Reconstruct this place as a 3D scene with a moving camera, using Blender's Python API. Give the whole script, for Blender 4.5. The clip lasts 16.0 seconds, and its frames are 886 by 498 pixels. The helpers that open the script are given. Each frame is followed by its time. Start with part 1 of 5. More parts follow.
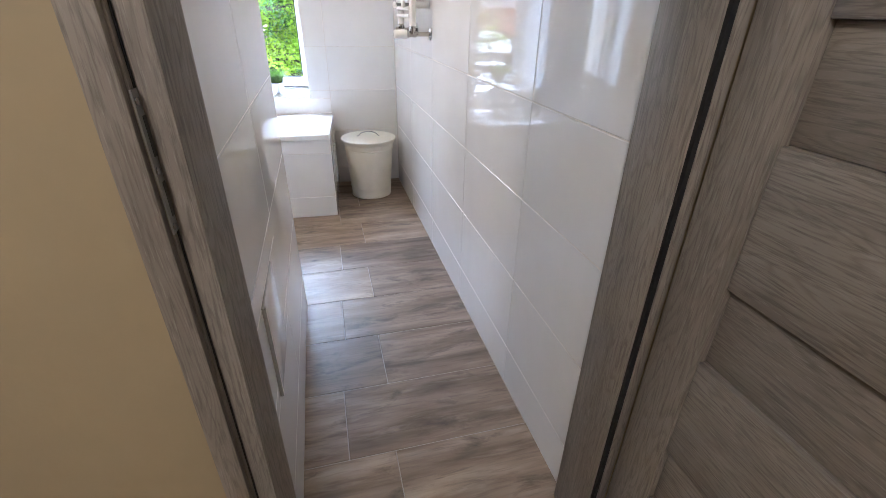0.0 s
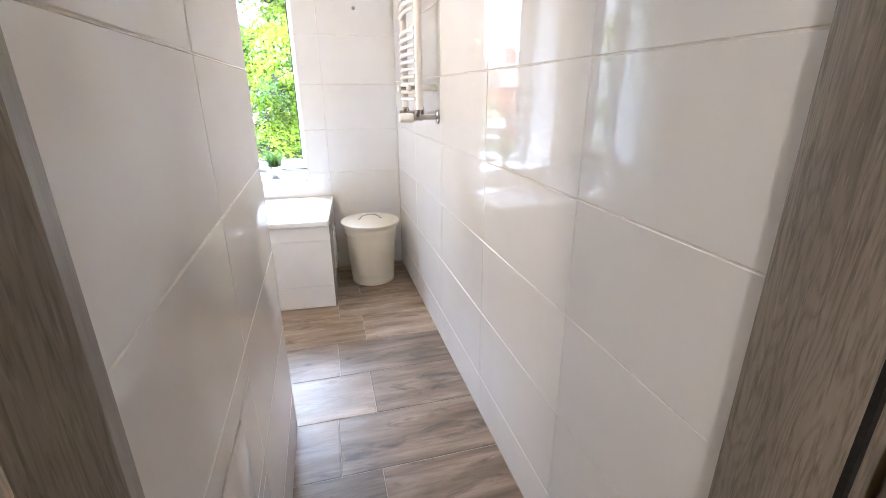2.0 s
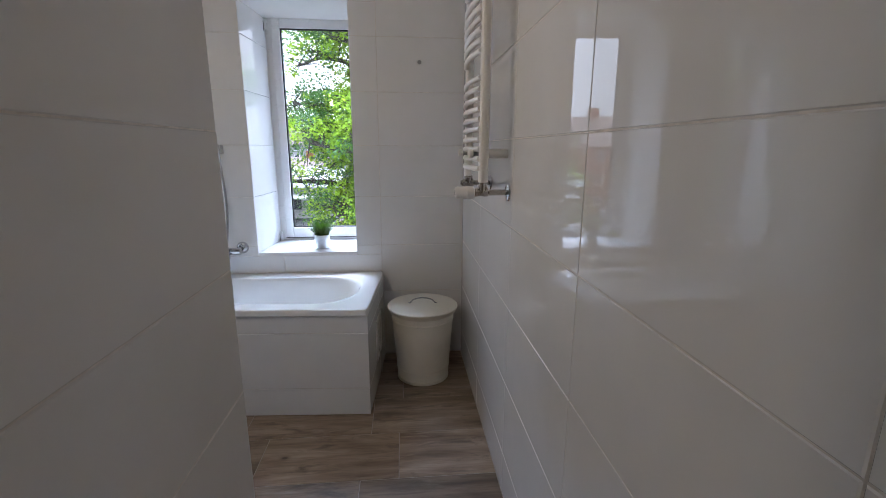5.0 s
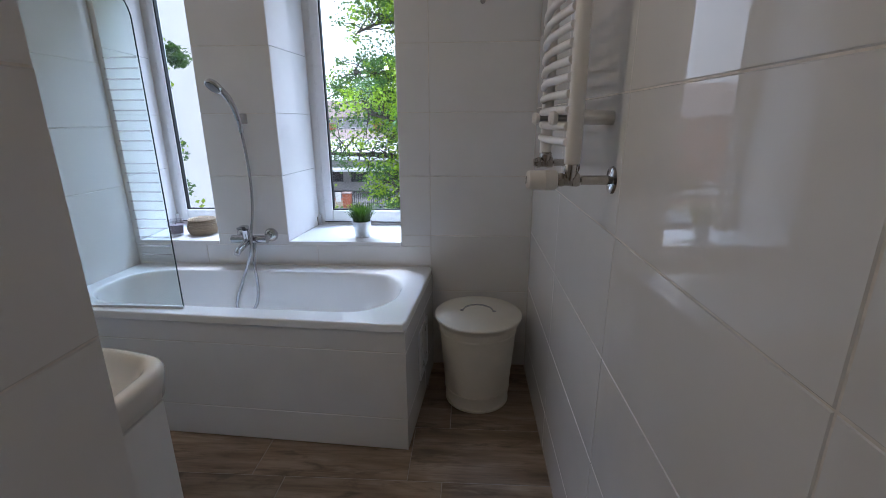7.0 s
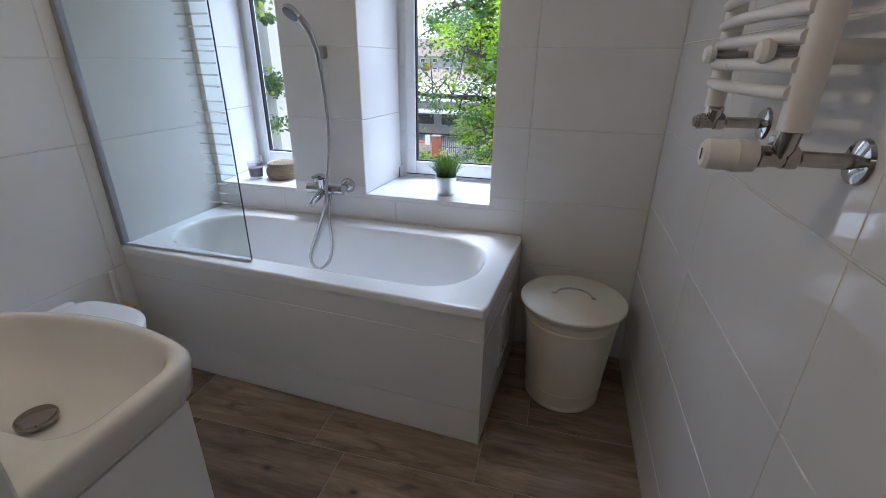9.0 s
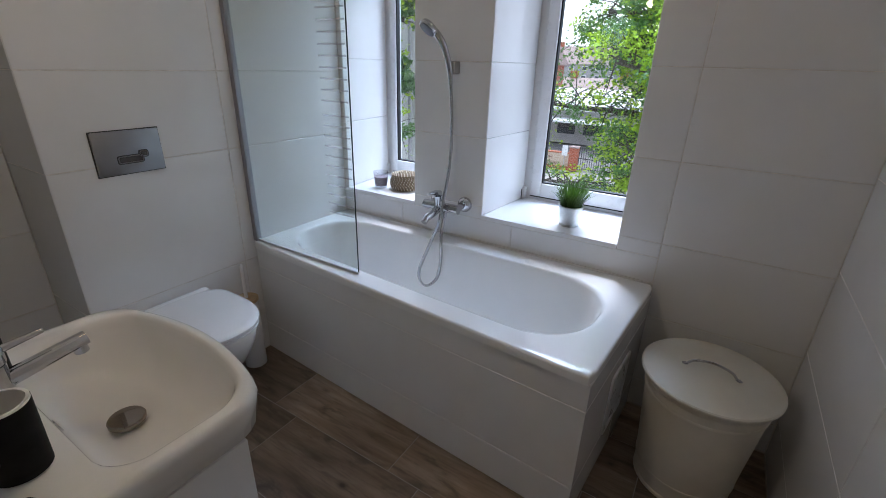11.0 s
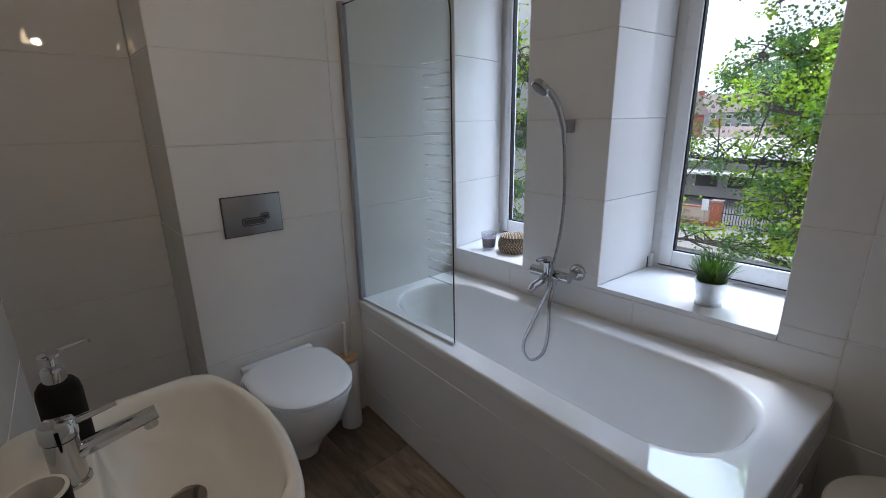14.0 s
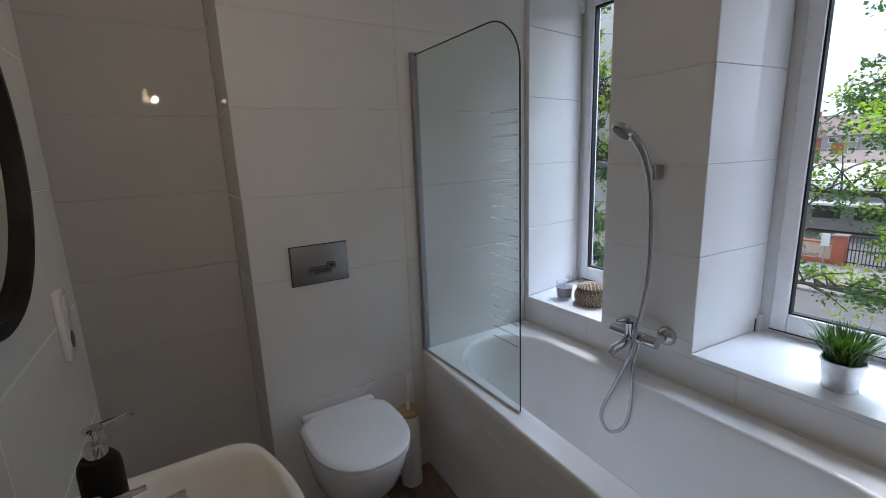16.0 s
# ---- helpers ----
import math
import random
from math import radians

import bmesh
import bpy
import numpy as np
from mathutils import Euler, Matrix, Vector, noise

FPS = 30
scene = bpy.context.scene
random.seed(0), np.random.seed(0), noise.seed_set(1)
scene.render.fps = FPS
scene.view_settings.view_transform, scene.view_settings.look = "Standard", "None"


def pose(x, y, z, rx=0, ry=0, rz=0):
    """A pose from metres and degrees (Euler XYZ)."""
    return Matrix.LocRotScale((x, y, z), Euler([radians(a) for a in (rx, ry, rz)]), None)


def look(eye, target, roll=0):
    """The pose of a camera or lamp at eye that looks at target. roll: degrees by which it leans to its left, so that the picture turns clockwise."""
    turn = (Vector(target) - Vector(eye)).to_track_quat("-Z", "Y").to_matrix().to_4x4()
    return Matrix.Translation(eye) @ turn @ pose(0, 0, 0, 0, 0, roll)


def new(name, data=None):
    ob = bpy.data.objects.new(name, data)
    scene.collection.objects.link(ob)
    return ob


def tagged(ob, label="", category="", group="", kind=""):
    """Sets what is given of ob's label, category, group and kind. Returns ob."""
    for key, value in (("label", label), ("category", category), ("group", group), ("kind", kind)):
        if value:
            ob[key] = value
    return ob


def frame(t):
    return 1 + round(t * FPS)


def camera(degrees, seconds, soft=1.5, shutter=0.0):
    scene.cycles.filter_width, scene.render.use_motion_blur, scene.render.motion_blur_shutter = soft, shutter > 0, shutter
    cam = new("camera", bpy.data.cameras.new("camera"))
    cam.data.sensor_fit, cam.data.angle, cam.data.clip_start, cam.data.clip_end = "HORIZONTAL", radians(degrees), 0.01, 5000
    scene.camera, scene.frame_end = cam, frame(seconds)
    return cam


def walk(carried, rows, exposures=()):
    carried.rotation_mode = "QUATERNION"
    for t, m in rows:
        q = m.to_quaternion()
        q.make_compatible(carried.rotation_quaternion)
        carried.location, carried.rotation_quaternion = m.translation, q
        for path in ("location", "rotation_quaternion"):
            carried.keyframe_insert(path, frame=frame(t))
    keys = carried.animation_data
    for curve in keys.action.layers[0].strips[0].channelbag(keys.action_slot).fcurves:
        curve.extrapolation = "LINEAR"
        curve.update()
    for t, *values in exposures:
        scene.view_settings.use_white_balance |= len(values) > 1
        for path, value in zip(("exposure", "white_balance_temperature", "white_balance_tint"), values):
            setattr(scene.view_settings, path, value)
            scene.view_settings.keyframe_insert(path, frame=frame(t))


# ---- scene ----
cam = camera(90.1, 16.0, soft=0.65)
PATH = [
    (0, (-0.087, 0.024, 1.284), (0.371, 1.725, 0.336), 0.9),
    (0.5, (-0.072, 0.085, 1.289), (0.395, 1.822, 0.414), 0.9),
    (1, (-0.079, 0.178, 1.302), (0.396, 1.941, 0.487), 0.5),
    (1.5, (-0.096, 0.256, 1.301), (0.393, 2.046, 0.556), 0.3),
    (2, (-0.065, 0.342, 1.295), (0.425, 2.161, 0.623), -0.3),
    (2.5, (-0.017, 0.46, 1.309), (0.46, 2.297, 0.68), -0.8),
    (3, (0.038, 0.563, 1.315), (0.427, 2.428, 0.705), -1.6),
    (3.5, (0.062, 0.631, 1.324), (0.382, 2.518, 0.745), -2.0),
    (4, (0.09, 0.677, 1.33), (0.342, 2.599, 0.838), -1.6),
    (4.2, (0.096, 0.706, 1.33), (0.339, 2.642, 0.888), -1.2),
    (6.3, (0.156, 1.355, 1.308), (0.183, 3.301, 0.848), 0.5),
    (6.5, (0.162, 1.388, 1.306), (0.161, 3.327, 0.819), 0.2),
    (7, (0.169, 1.471, 1.306), (0.059, 3.389, 0.749), -0.3),
    (7.5, (0.167, 1.541, 1.301), (-0.041, 3.426, 0.666), -0.5),
    (8, (0.16, 1.623, 1.286), (-0.103, 3.46, 0.54), 0.5),
    (8.5, (0.134, 1.712, 1.287), (-0.171, 3.532, 0.516), 1.2),
    (9, (0.107, 1.776, 1.293), (-0.355, 3.557, 0.51), 0.8),
    (9.5, (0.095, 1.823, 1.283), (-0.54, 3.554, 0.508), 1.1),
    (9.7, (0.096, 1.848, 1.297), (-0.605, 3.548, 0.509), 1.4),
    (11.8, (0.087, 1.976, 1.342), (-0.974, 3.506, 0.612), 0.8),
    (12, (0.08, 1.985, 1.346), (-1.003, 3.513, 0.644), 0.7),
    (12.5, (0.074, 2.001, 1.342), (-1.093, 3.503, 0.723), 0.3),
    (13, (0.076, 2.034, 1.353), (-1.197, 3.463, 0.772), -0.3),
    (13.5, (0.067, 2.059, 1.346), (-1.312, 3.392, 0.78), -1.0),
    (14, (0.051, 2.097, 1.345), (-1.375, 3.386, 0.793), -1.1),
    (14.5, (0.021, 2.152, 1.37), (-1.426, 3.426, 0.84), -0.9),
    (15, (0.006, 2.179, 1.382), (-1.489, 3.416, 0.896), -0.9),
    (15.5, (-0.007, 2.2, 1.394), (-1.57, 3.36, 0.934), -1.4),
    (16, (-0.009, 2.207, 1.406), (-1.673, 3.235, 0.99), -2.2),
]
EXPOSURES = [(t, stops, kelvin, 14.0) for t, stops, kelvin in (
    (0.0, 1.9, 5350), (1.0, 1.92, 5400), (2.0, 2.15, 5750), (2.5, 1.85, 5850), (3.0, 0.95, 5850), (3.5, 0.65, 5850), (4.2, 0.42, 5750),
    (6.3, -0.1, 5550), (7.5, -0.35, 5550), (9.0, -0.15, 5700), (12.0, -0.45, 5800), (14.0, -0.65, 5900), (16.0, -0.8, 5950))]
walk(cam, [(t, look(eye, target, roll)) for t, eye, target, roll in PATH], EXPOSURES)

# ---- world, sun and lamps ----
world = bpy.data.worlds.new("overcast_sky")
scene.world = world
world.use_nodes = True
wn = world.node_tree
wn.nodes.clear()
w_out = wn.nodes.new("ShaderNodeOutputWorld")
w_bg = wn.nodes.new("ShaderNodeBackground")
w_sky = wn.nodes.new("ShaderNodeTexSky")
w_sky.sky_type, w_sky.sun_disc = "NISHITA", False
w_sky.sun_elevation, w_sky.sun_rotation = radians(50), radians(25)
w_sky.air_density, w_sky.dust_density, w_sky.ozone_density = 1.0, 8.0, 1.0
w_mix = wn.nodes.new("ShaderNodeMix")
w_mix.data_type = "RGBA"
w_mix.inputs["Factor"].default_value = 0.7
w_mix.inputs["B"].default_value = (20.5, 21.0, 23.0, 1)
wn.links.new(w_sky.outputs["Color"], w_mix.inputs["A"])
wn.links.new(w_mix.outputs["Result"], w_bg.inputs["Color"])
w_bg.inputs["Strength"].default_value = 0.15
wn.links.new(w_bg.outputs["Background"], w_out.inputs["Surface"])

sun = new("sun", bpy.data.lights.new("sun", "SUN"))
sun.data.energy, sun.data.angle, sun.data.color = 3.6, radians(12), (1.0, 0.96, 0.9)
sun.matrix_world = look((-4, 12, 20), (0, 3, 0))


def area_lamp(name, eye, target, w, h, watts, colour):
    lamp = bpy.data.lights.new(name, "AREA")
    lamp.shape, lamp.size, lamp.size_y, lamp.energy, lamp.color = "RECTANGLE", w, h, watts, colour
    ob = new(name, lamp)
    ob.matrix_world = look(eye, target)
    return ob


SKY_WATTS, SIDE_WATTS, BULB_WATTS, HALL_WATTS = 2000.0, 430.0, 6.8, 16.5
# added unseen lamp for upper-sky daylight, falling through both windows from above the street
area_lamp("sky_light", (-0.75, 7.3, 6.2), (-0.6, 3.8, 1.3), 7.0, 4.4, SKY_WATTS, (0.65, 0.80, 1.0))
# added unseen lamp standing in for open sky to the side of the tree
area_lamp("side_sky_light", (9.2, 7.6, 3.4), (-0.8, 3.8, 1.4), 9.0, 9.0, SIDE_WATTS, (0.65, 0.80, 1.0))
bulb_light = new("bulb_light", bpy.data.lights.new("bulb_light", "POINT"))
bulb_light.data.energy, bulb_light.data.color, bulb_light.data.shadow_soft_size = BULB_WATTS, (1.0, 0.77, 0.5), 0.018
bulb_light.location = (-0.62, 2.235, 1.79)
hall_light = new("hall_light", bpy.data.lights.new("hall_light", "POINT"))
hall_light.data.energy, hall_light.data.color, hall_light.data.shadow_soft_size = HALL_WATTS, (1.0, 0.89, 0.74), 0.12
hall_light.location = (-0.62, -0.95, 2.3)


# ---- materials ----
def material(name, base, rough=0.5, metal=0.0, coat=0.0):
    m = bpy.data.materials.new(name)
    m.use_nodes = True
    b = m.node_tree.nodes["Principled BSDF"]
    b.inputs["Base Color"].default_value = (*base, 1)
    b.inputs["Roughness"].default_value = rough
    b.inputs["Metallic"].default_value = metal
    b.inputs["Coat Weight"].default_value = coat
    b.inputs["Coat Roughness"].default_value = 0.04
    return m


class Tree:
    """Short forms for the nodes of one material."""

    def __init__(self, m):
        self.m, self.t = m, m.node_tree
        self.bsdf = self.t.nodes["Principled BSDF"]

    def node(self, kind, **values):
        n = self.t.nodes.new(kind)
        for key, value in values.items():
            n.inputs[key].default_value = value
        return n

    def link(self, a, b):
        self.t.links.new(a, b)

    def coords(self, scale=(1, 1, 1), shift_by_object=0.0):
        c = self.node("ShaderNodeTexCoord")
        mp = self.node("ShaderNodeMapping", Scale=scale)
        if shift_by_object:
            info = self.node("ShaderNodeObjectInfo")
            mul = self.t.nodes.new("ShaderNodeMath")
            mul.operation = "MULTIPLY"
            mul.inputs[1].default_value = shift_by_object
            self.link(info.outputs["Random"], mul.inputs[0])
            self.link(mul.outputs[0], mp.inputs["Location"])
        self.link(c.outputs["Object"], mp.inputs["Vector"])
        return mp.outputs["Vector"]

    def noise(self, vec, scale, detail=4.0, rough=0.55, distort=0.0):
        n = self.node("ShaderNodeTexNoise", Scale=scale, Detail=detail, Roughness=rough, Distortion=distort)
        self.link(vec, n.inputs["Vector"])
        return n.outputs["Fac"]

    def ramp(self, fac, *stops):
        r = self.t.nodes.new("ShaderNodeValToRGB")
        while len(r.color_ramp.elements) < len(stops):
            r.color_ramp.elements.new(0.5)
        for e, (p, c) in zip(r.color_ramp.elements, stops):
            e.position = p
            e.color = (*c, 1) if len(c) == 3 else c
        self.link(fac, r.inputs["Fac"])
        return r.outputs["Color"]

    def mix(self, fac, a, b, blend="MIX"):
        n = self.t.nodes.new("ShaderNodeMix")
        n.data_type, n.blend_type = "RGBA", blend
        for key, v in (("Factor", fac), ("A", a), ("B", b)):
            if isinstance(v, (int, float)):
                n.inputs[key].default_value = v
            elif isinstance(v, tuple):
                n.inputs[key].default_value = (*v, 1)
            else:
                self.link(v, n.inputs[key])
        return n.outputs["Result"]

    def base(self, colour):
        self.link(colour, self.bsdf.inputs["Base Color"])

    def rough(self, fac, low, high):
        r = self.node("ShaderNodeMapRange")
        r.inputs["To Min"].default_value, r.inputs["To Max"].default_value = low, high
        self.link(fac, r.inputs["Value"])
        self.link(r.outputs["Result"], self.bsdf.inputs["Roughness"])

    def bump(self, fac, strength, distance):
        b = self.node("ShaderNodeBump", Strength=strength, Distance=distance)
        self.link(fac, b.inputs["Height"])
        self.link(b.outputs["Normal"], self.bsdf.inputs["Normal"])


def plain(name, base, rough, metal=0.0, vary=0.06, scale=12.0, bump=0.0, coat=0.0):
    """A surface of one colour with a little mottling and uneven gloss."""
    m = material(name, base, rough, metal, coat)
    t = Tree(m)
    v = t.coords()
    n = t.noise(v, scale, 5)
    lo, hi = tuple(c * (1 - vary) for c in base), tuple(min(1, c * (1 + vary)) for c in base)
    t.base(t.ramp(n, (0.3, lo), (0.7, hi)))
    t.rough(t.noise(v, scale * 3, 3), max(0.02, rough * 0.8), min(1, rough * 1.25))
    if bump:
        t.bump(t.noise(v, scale * 14, 3), bump, 0.002)
    return m


def wall_tile_material():
    m = material("glazed_white_tile", (0.80, 0.785, 0.765), 0.06)
    t = Tree(m)
    v = t.coords(shift_by_object=37.0)
    n = t.noise(v, 5.0, 3)
    t.base(t.ramp(n, (0.3, (0.775, 0.77, 0.765)), (0.7, (0.81, 0.805, 0.802))))
    t.bsdf.inputs["Specular IOR Level"].default_value = 0.48
    t.rough(t.noise(v, 40, 2), 0.008, 0.02)
    t.bump(t.noise(v, 4.0, 1.0), 0.003, 0.004)
    return m


def stretched(along, long, across):
    """Scales that draw a pattern out along one axis."""
    return tuple(long if a == along else across for a in "xyz")


def floor_tile_material():
    """Porcelain printed like weathered oak: soft bands, grey smudges, fine grain and small knots."""
    m = material("wood_look_floor_tile", (0.36, 0.3, 0.25), 0.4)
    t = Tree(m)
    bands = t.noise(t.coords(stretched("x", 1.1, 6.5), 61.0), 2.0, 4, 0.55, 0.3)
    smudge = t.noise(t.coords(stretched("x", 2.4, 7.5), 47.0), 1.7, 6, 0.65, 0.5)
    pale = t.noise(t.coords(stretched("x", 1.8, 11.0), 83.0), 1.8, 5, 0.6, 0.4)
    grain = t.noise(t.coords(stretched("x", 5.0, 70.0), 61.0), 1.6, 5, 0.6, 0.2)
    col = t.ramp(bands, (0.30, (0.135, 0.096, 0.066)), (0.43, (0.235, 0.178, 0.132)), (0.56, (0.315, 0.247, 0.188)), (0.72, (0.44, 0.355, 0.275)))
    col = t.mix(t.ramp(pale, (0.56, (0, 0, 0)), (0.72, (0.6, 0.6, 0.6))), col, (0.46, 0.39, 0.32))
    col = t.mix(t.ramp(smudge, (0.54, (0, 0, 0)), (0.68, (0.85, 0.85, 0.85))), col, (0.105, 0.082, 0.066))
    col = t.mix(t.ramp(grain, (0.34, (0.4, 0.4, 0.4)), (0.5, (0, 0, 0))), col, (0.135, 0.102, 0.078))
    vor = t.node("ShaderNodeTexVoronoi", Scale=2.6)
    t.link(t.coords(stretched("x", 1.0, 1.7), 103.0), vor.inputs["Vector"])
    col = t.mix(t.ramp(vor.outputs["Distance"], (0.02, (0.9, 0.9, 0.9)), (0.045, (0.35, 0.35, 0.35)), (0.085, (0, 0, 0))), col, (0.065, 0.05, 0.042))
    info = t.node("ShaderNodeObjectInfo")
    col = t.mix(1.0, col, t.ramp(info.outputs["Random"], (0.0, (0.74, 0.72, 0.70)), (0.5, (1.0, 0.985, 0.97)), (1.0, (1.22, 1.18, 1.12))), "MULTIPLY")
    t.base(col)
    t.rough(bands, 0.33, 0.5)
    t.bump(grain, 0.12, 0.001)
    return m


def oak_laminate(name, along, shift):
    """Grey oak foil: fine pores along the board, with nested arched rings."""
    m = material(name, (0.23, 0.2, 0.17), 0.45)
    t = Tree(m)
    tone = t.noise(t.coords(stretched(along, 1.2, 9.0), shift), 1.4, 3, 0.5)
    pores = t.noise(t.coords(stretched(along, 14.0, 230.0), shift), 1.0, 4, 0.65, 0.15)
    fleck = t.noise(t.coords(stretched(along, 30.0, 420.0), shift), 1.0, 3, 0.6)
    warp = t.noise(t.coords(stretched(along, 1.5, 13.0), shift), 1.2, 2, 0.45)
    rings = t.t.nodes.new("ShaderNodeMath")
    rings.operation = "MULTIPLY"
    rings.inputs[1].default_value = 26.0
    t.link(warp, rings.inputs[0])
    saw = t.t.nodes.new("ShaderNodeMath")
    saw.operation = "FRACT"
    t.link(rings.outputs[0], saw.inputs[0])
    col = t.ramp(tone, (0.3, (0.19, 0.163, 0.133)), (0.7, (0.30, 0.262, 0.22)))
    col = t.mix(t.ramp(saw.outputs[0], (0.0, (0.34, 0.34, 0.34)), (0.35, (0, 0, 0)), (0.8, (0, 0, 0)), (1.0, (0.34, 0.34, 0.34))), col, (0.095, 0.077, 0.06))
    col = t.mix(t.ramp(pores, (0.36, (0.6, 0.6, 0.6)), (0.5, (0, 0, 0))), col, (0.095, 0.078, 0.064))
    col = t.mix(t.ramp(fleck, (0.56, (0, 0, 0)), (0.72, (0.45, 0.45, 0.45))), col, (0.37, 0.335, 0.295))
    t.base(col)
    t.rough(pores, 0.38, 0.55)
    t.bump(pores, 0.25, 0.0008)
    return m


TILE = wall_tile_material()
GROUT = plain("grey_grout", (0.735, 0.70, 0.66), 0.85, vary=0.15, scale=30)
FLOOR_TILE = floor_tile_material()
FLOOR_GROUT = plain("floor_grout", (0.44, 0.395, 0.35), 0.9, vary=0.15, scale=40)
DOOR_WOOD = oak_laminate("grey_oak_laminate", "z", 0.0)
DOOR_WOOD_H = oak_laminate("grey_oak_laminate_across", "y", 19.0)
CREAM_PAINT = plain("cream_wall_paint", (0.34, 0.268, 0.158), 0.75, vary=0.03, scale=6, bump=0.15)
WHITE_PAINT = plain("white_ceiling_paint", (0.8, 0.79, 0.77), 0.85, vary=0.02, scale=5, bump=0.1)
PVC = plain("white_pvc", (0.80, 0.81, 0.82), 0.28, vary=0.02, scale=8)
SILL = plain("polished_white_sill", (0.80, 0.80, 0.80), 0.014, vary=0.03, scale=9)
ACRYLIC = plain("white_bath_acrylic", (0.85, 0.85, 0.845), 0.014, vary=0.015, scale=6)
ACRYLIC.node_tree.nodes["Principled BSDF"].inputs["Specular IOR Level"].default_value = 0.5
CERAMIC = plain("white_sanitary_ceramic", (0.80, 0.78, 0.75), 0.03, vary=0.015, scale=6)
SEAT_PLASTIC = plain("white_seat_plastic", (0.80, 0.79, 0.785), 0.2, vary=0.015, scale=6)
WHITE_LACQUER = plain("white_lacquered_board", (0.78, 0.77, 0.755), 0.22, vary=0.02, scale=7)
ENAMEL = plain("white_radiator_enamel", (0.80, 0.785, 0.76), 0.3, vary=0.02, scale=10)
BIN_METAL = plain("cream_powder_coated_steel", (0.75, 0.715, 0.63), 0.33, vary=0.03, scale=14, bump=0.03)
CHROME = plain("chrome", (0.58, 0.59, 0.61), 0.06, 1.0, vary=0.03, scale=20)
# chrome darkened in its colour to stand for a dark room's reflection
CHROME_DARK_REFLECTION = plain("chrome_dark_reflection", (0.30, 0.27, 0.245), 0.05, 1.0, vary=0.05, scale=40)
SATIN_CHROME = plain("satin_steel", (0.38, 0.38, 0.39), 0.36, 1.0, vary=0.03, scale=9)
HOSE_STEEL = plain("ribbed_steel_hose", (0.50, 0.50, 0.51), 0.25, 1.0, vary=0.15, scale=200)
ALUMINIUM = plain("polished_aluminium_profile", (0.42, 0.42, 0.45), 0.38, 1.0, vary=0.05, scale=30)
DARK_RUBBER = plain("dark_rubber_seal", (0.008, 0.008, 0.008), 0.7, vary=0.2, scale=30)
BLACK_MATTE = plain("black_soft_touch", (0.012, 0.012, 0.013), 0.55, vary=0.2, scale=30)
BLACK_MATTE.node_tree.nodes["Principled BSDF"].inputs["Specular IOR Level"].default_value = 0.12
NICKEL = plain("dull_nickel", (0.50, 0.47, 0.43), 0.2, 1.0, vary=0.1, scale=60)
GREY_NOZZLES = plain("grey_spray_face", (0.10, 0.10, 0.105), 0.45, vary=0.2, scale=150)
ZINC = plain("galvanised_zinc", (0.56, 0.57, 0.58), 0.32, 1.0, vary=0.12, scale=45)
SOIL = plain("dark_soil", (0.05, 0.04, 0.03), 0.95, vary=0.4, scale=90, bump=0.4)
BAMBOO = plain("pale_bamboo", (0.58, 0.42, 0.24), 0.4, vary=0.15, scale=40)
WAX = plain("mauve_candle_wax", (0.24, 0.20, 0.22), 0.5, vary=0.08, scale=40)
# dark colour put in for the shade in gaps, slots and recesses
RECESS_SHADE = plain("recess_shade", (0.06, 0.06, 0.06), 0.5, vary=0.1, scale=30)
SILICONE = plain("white_silicone", (0.72, 0.70, 0.67), 0.4, vary=0.05, scale=30)


def wicker_material(name, a, b):
    m = material(name, a, 0.7)
    t = Tree(m)
    w = t.node("ShaderNodeTexNoise", Scale=90.0, Detail=3.0)
    t.link(t.coords(), w.inputs["Vector"])
    t.base(t.ramp(w.outputs["Fac"], (0.35, a), (0.65, b)))
    t.bump(w.outputs["Fac"], 0.5, 0.002)
    return m


WICKER_DARK = wicker_material("brown_seagrass", (0.11, 0.075, 0.04), (0.24, 0.17, 0.095))
WICKER_PALE = wicker_material("pale_paper_thread", (0.62, 0.54, 0.42), (0.75, 0.68, 0.56))


def leaf_material(name, low, high, through_light):
    m = material(name, low, 0.45)
    t = Tree(m)
    g = t.node("ShaderNodeNewGeometry")
    col = t.ramp(g.outputs["Random Per Island"], (0.0, low), (1.0, high))
    t.base(col)
    tr = t.node("ShaderNodeBsdfTranslucent")
    tr.inputs["Color"].default_value = (*through_light, 1)
    mx = t.node("ShaderNodeMixShader")
    mx.inputs["Fac"].default_value = 0.42
    t.link(t.bsdf.outputs["BSDF"], mx.inputs[1])
    t.link(tr.outputs["BSDF"], mx.inputs[2])
    t.link(mx.outputs["Shader"], t.t.nodes["Material Output"].inputs["Surface"])
    return m


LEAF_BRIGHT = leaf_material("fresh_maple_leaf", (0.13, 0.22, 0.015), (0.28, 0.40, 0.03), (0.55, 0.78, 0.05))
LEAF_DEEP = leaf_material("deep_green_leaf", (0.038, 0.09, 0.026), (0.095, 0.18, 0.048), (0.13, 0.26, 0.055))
GRASS_BLADE = leaf_material("artificial_grass_blade", (0.022, 0.06, 0.008), (0.09, 0.165, 0.02), (0.07, 0.15, 0.015))
BARK = plain("dark_bark", (0.055, 0.045, 0.036), 0.9, vary=0.35, scale=14, bump=0.5)
ASPHALT = plain("worn_asphalt", (0.15, 0.15, 0.15), 0.9, vary=0.12, scale=3, bump=0.3)
PAVING = plain("pale_paving", (0.32, 0.31, 0.30), 0.85, vary=0.12, scale=5, bump=0.2)
PLASTER_RED = plain("brick_red_facade_render", (0.30, 0.10, 0.07), 0.85, vary=0.12, scale=1.5)
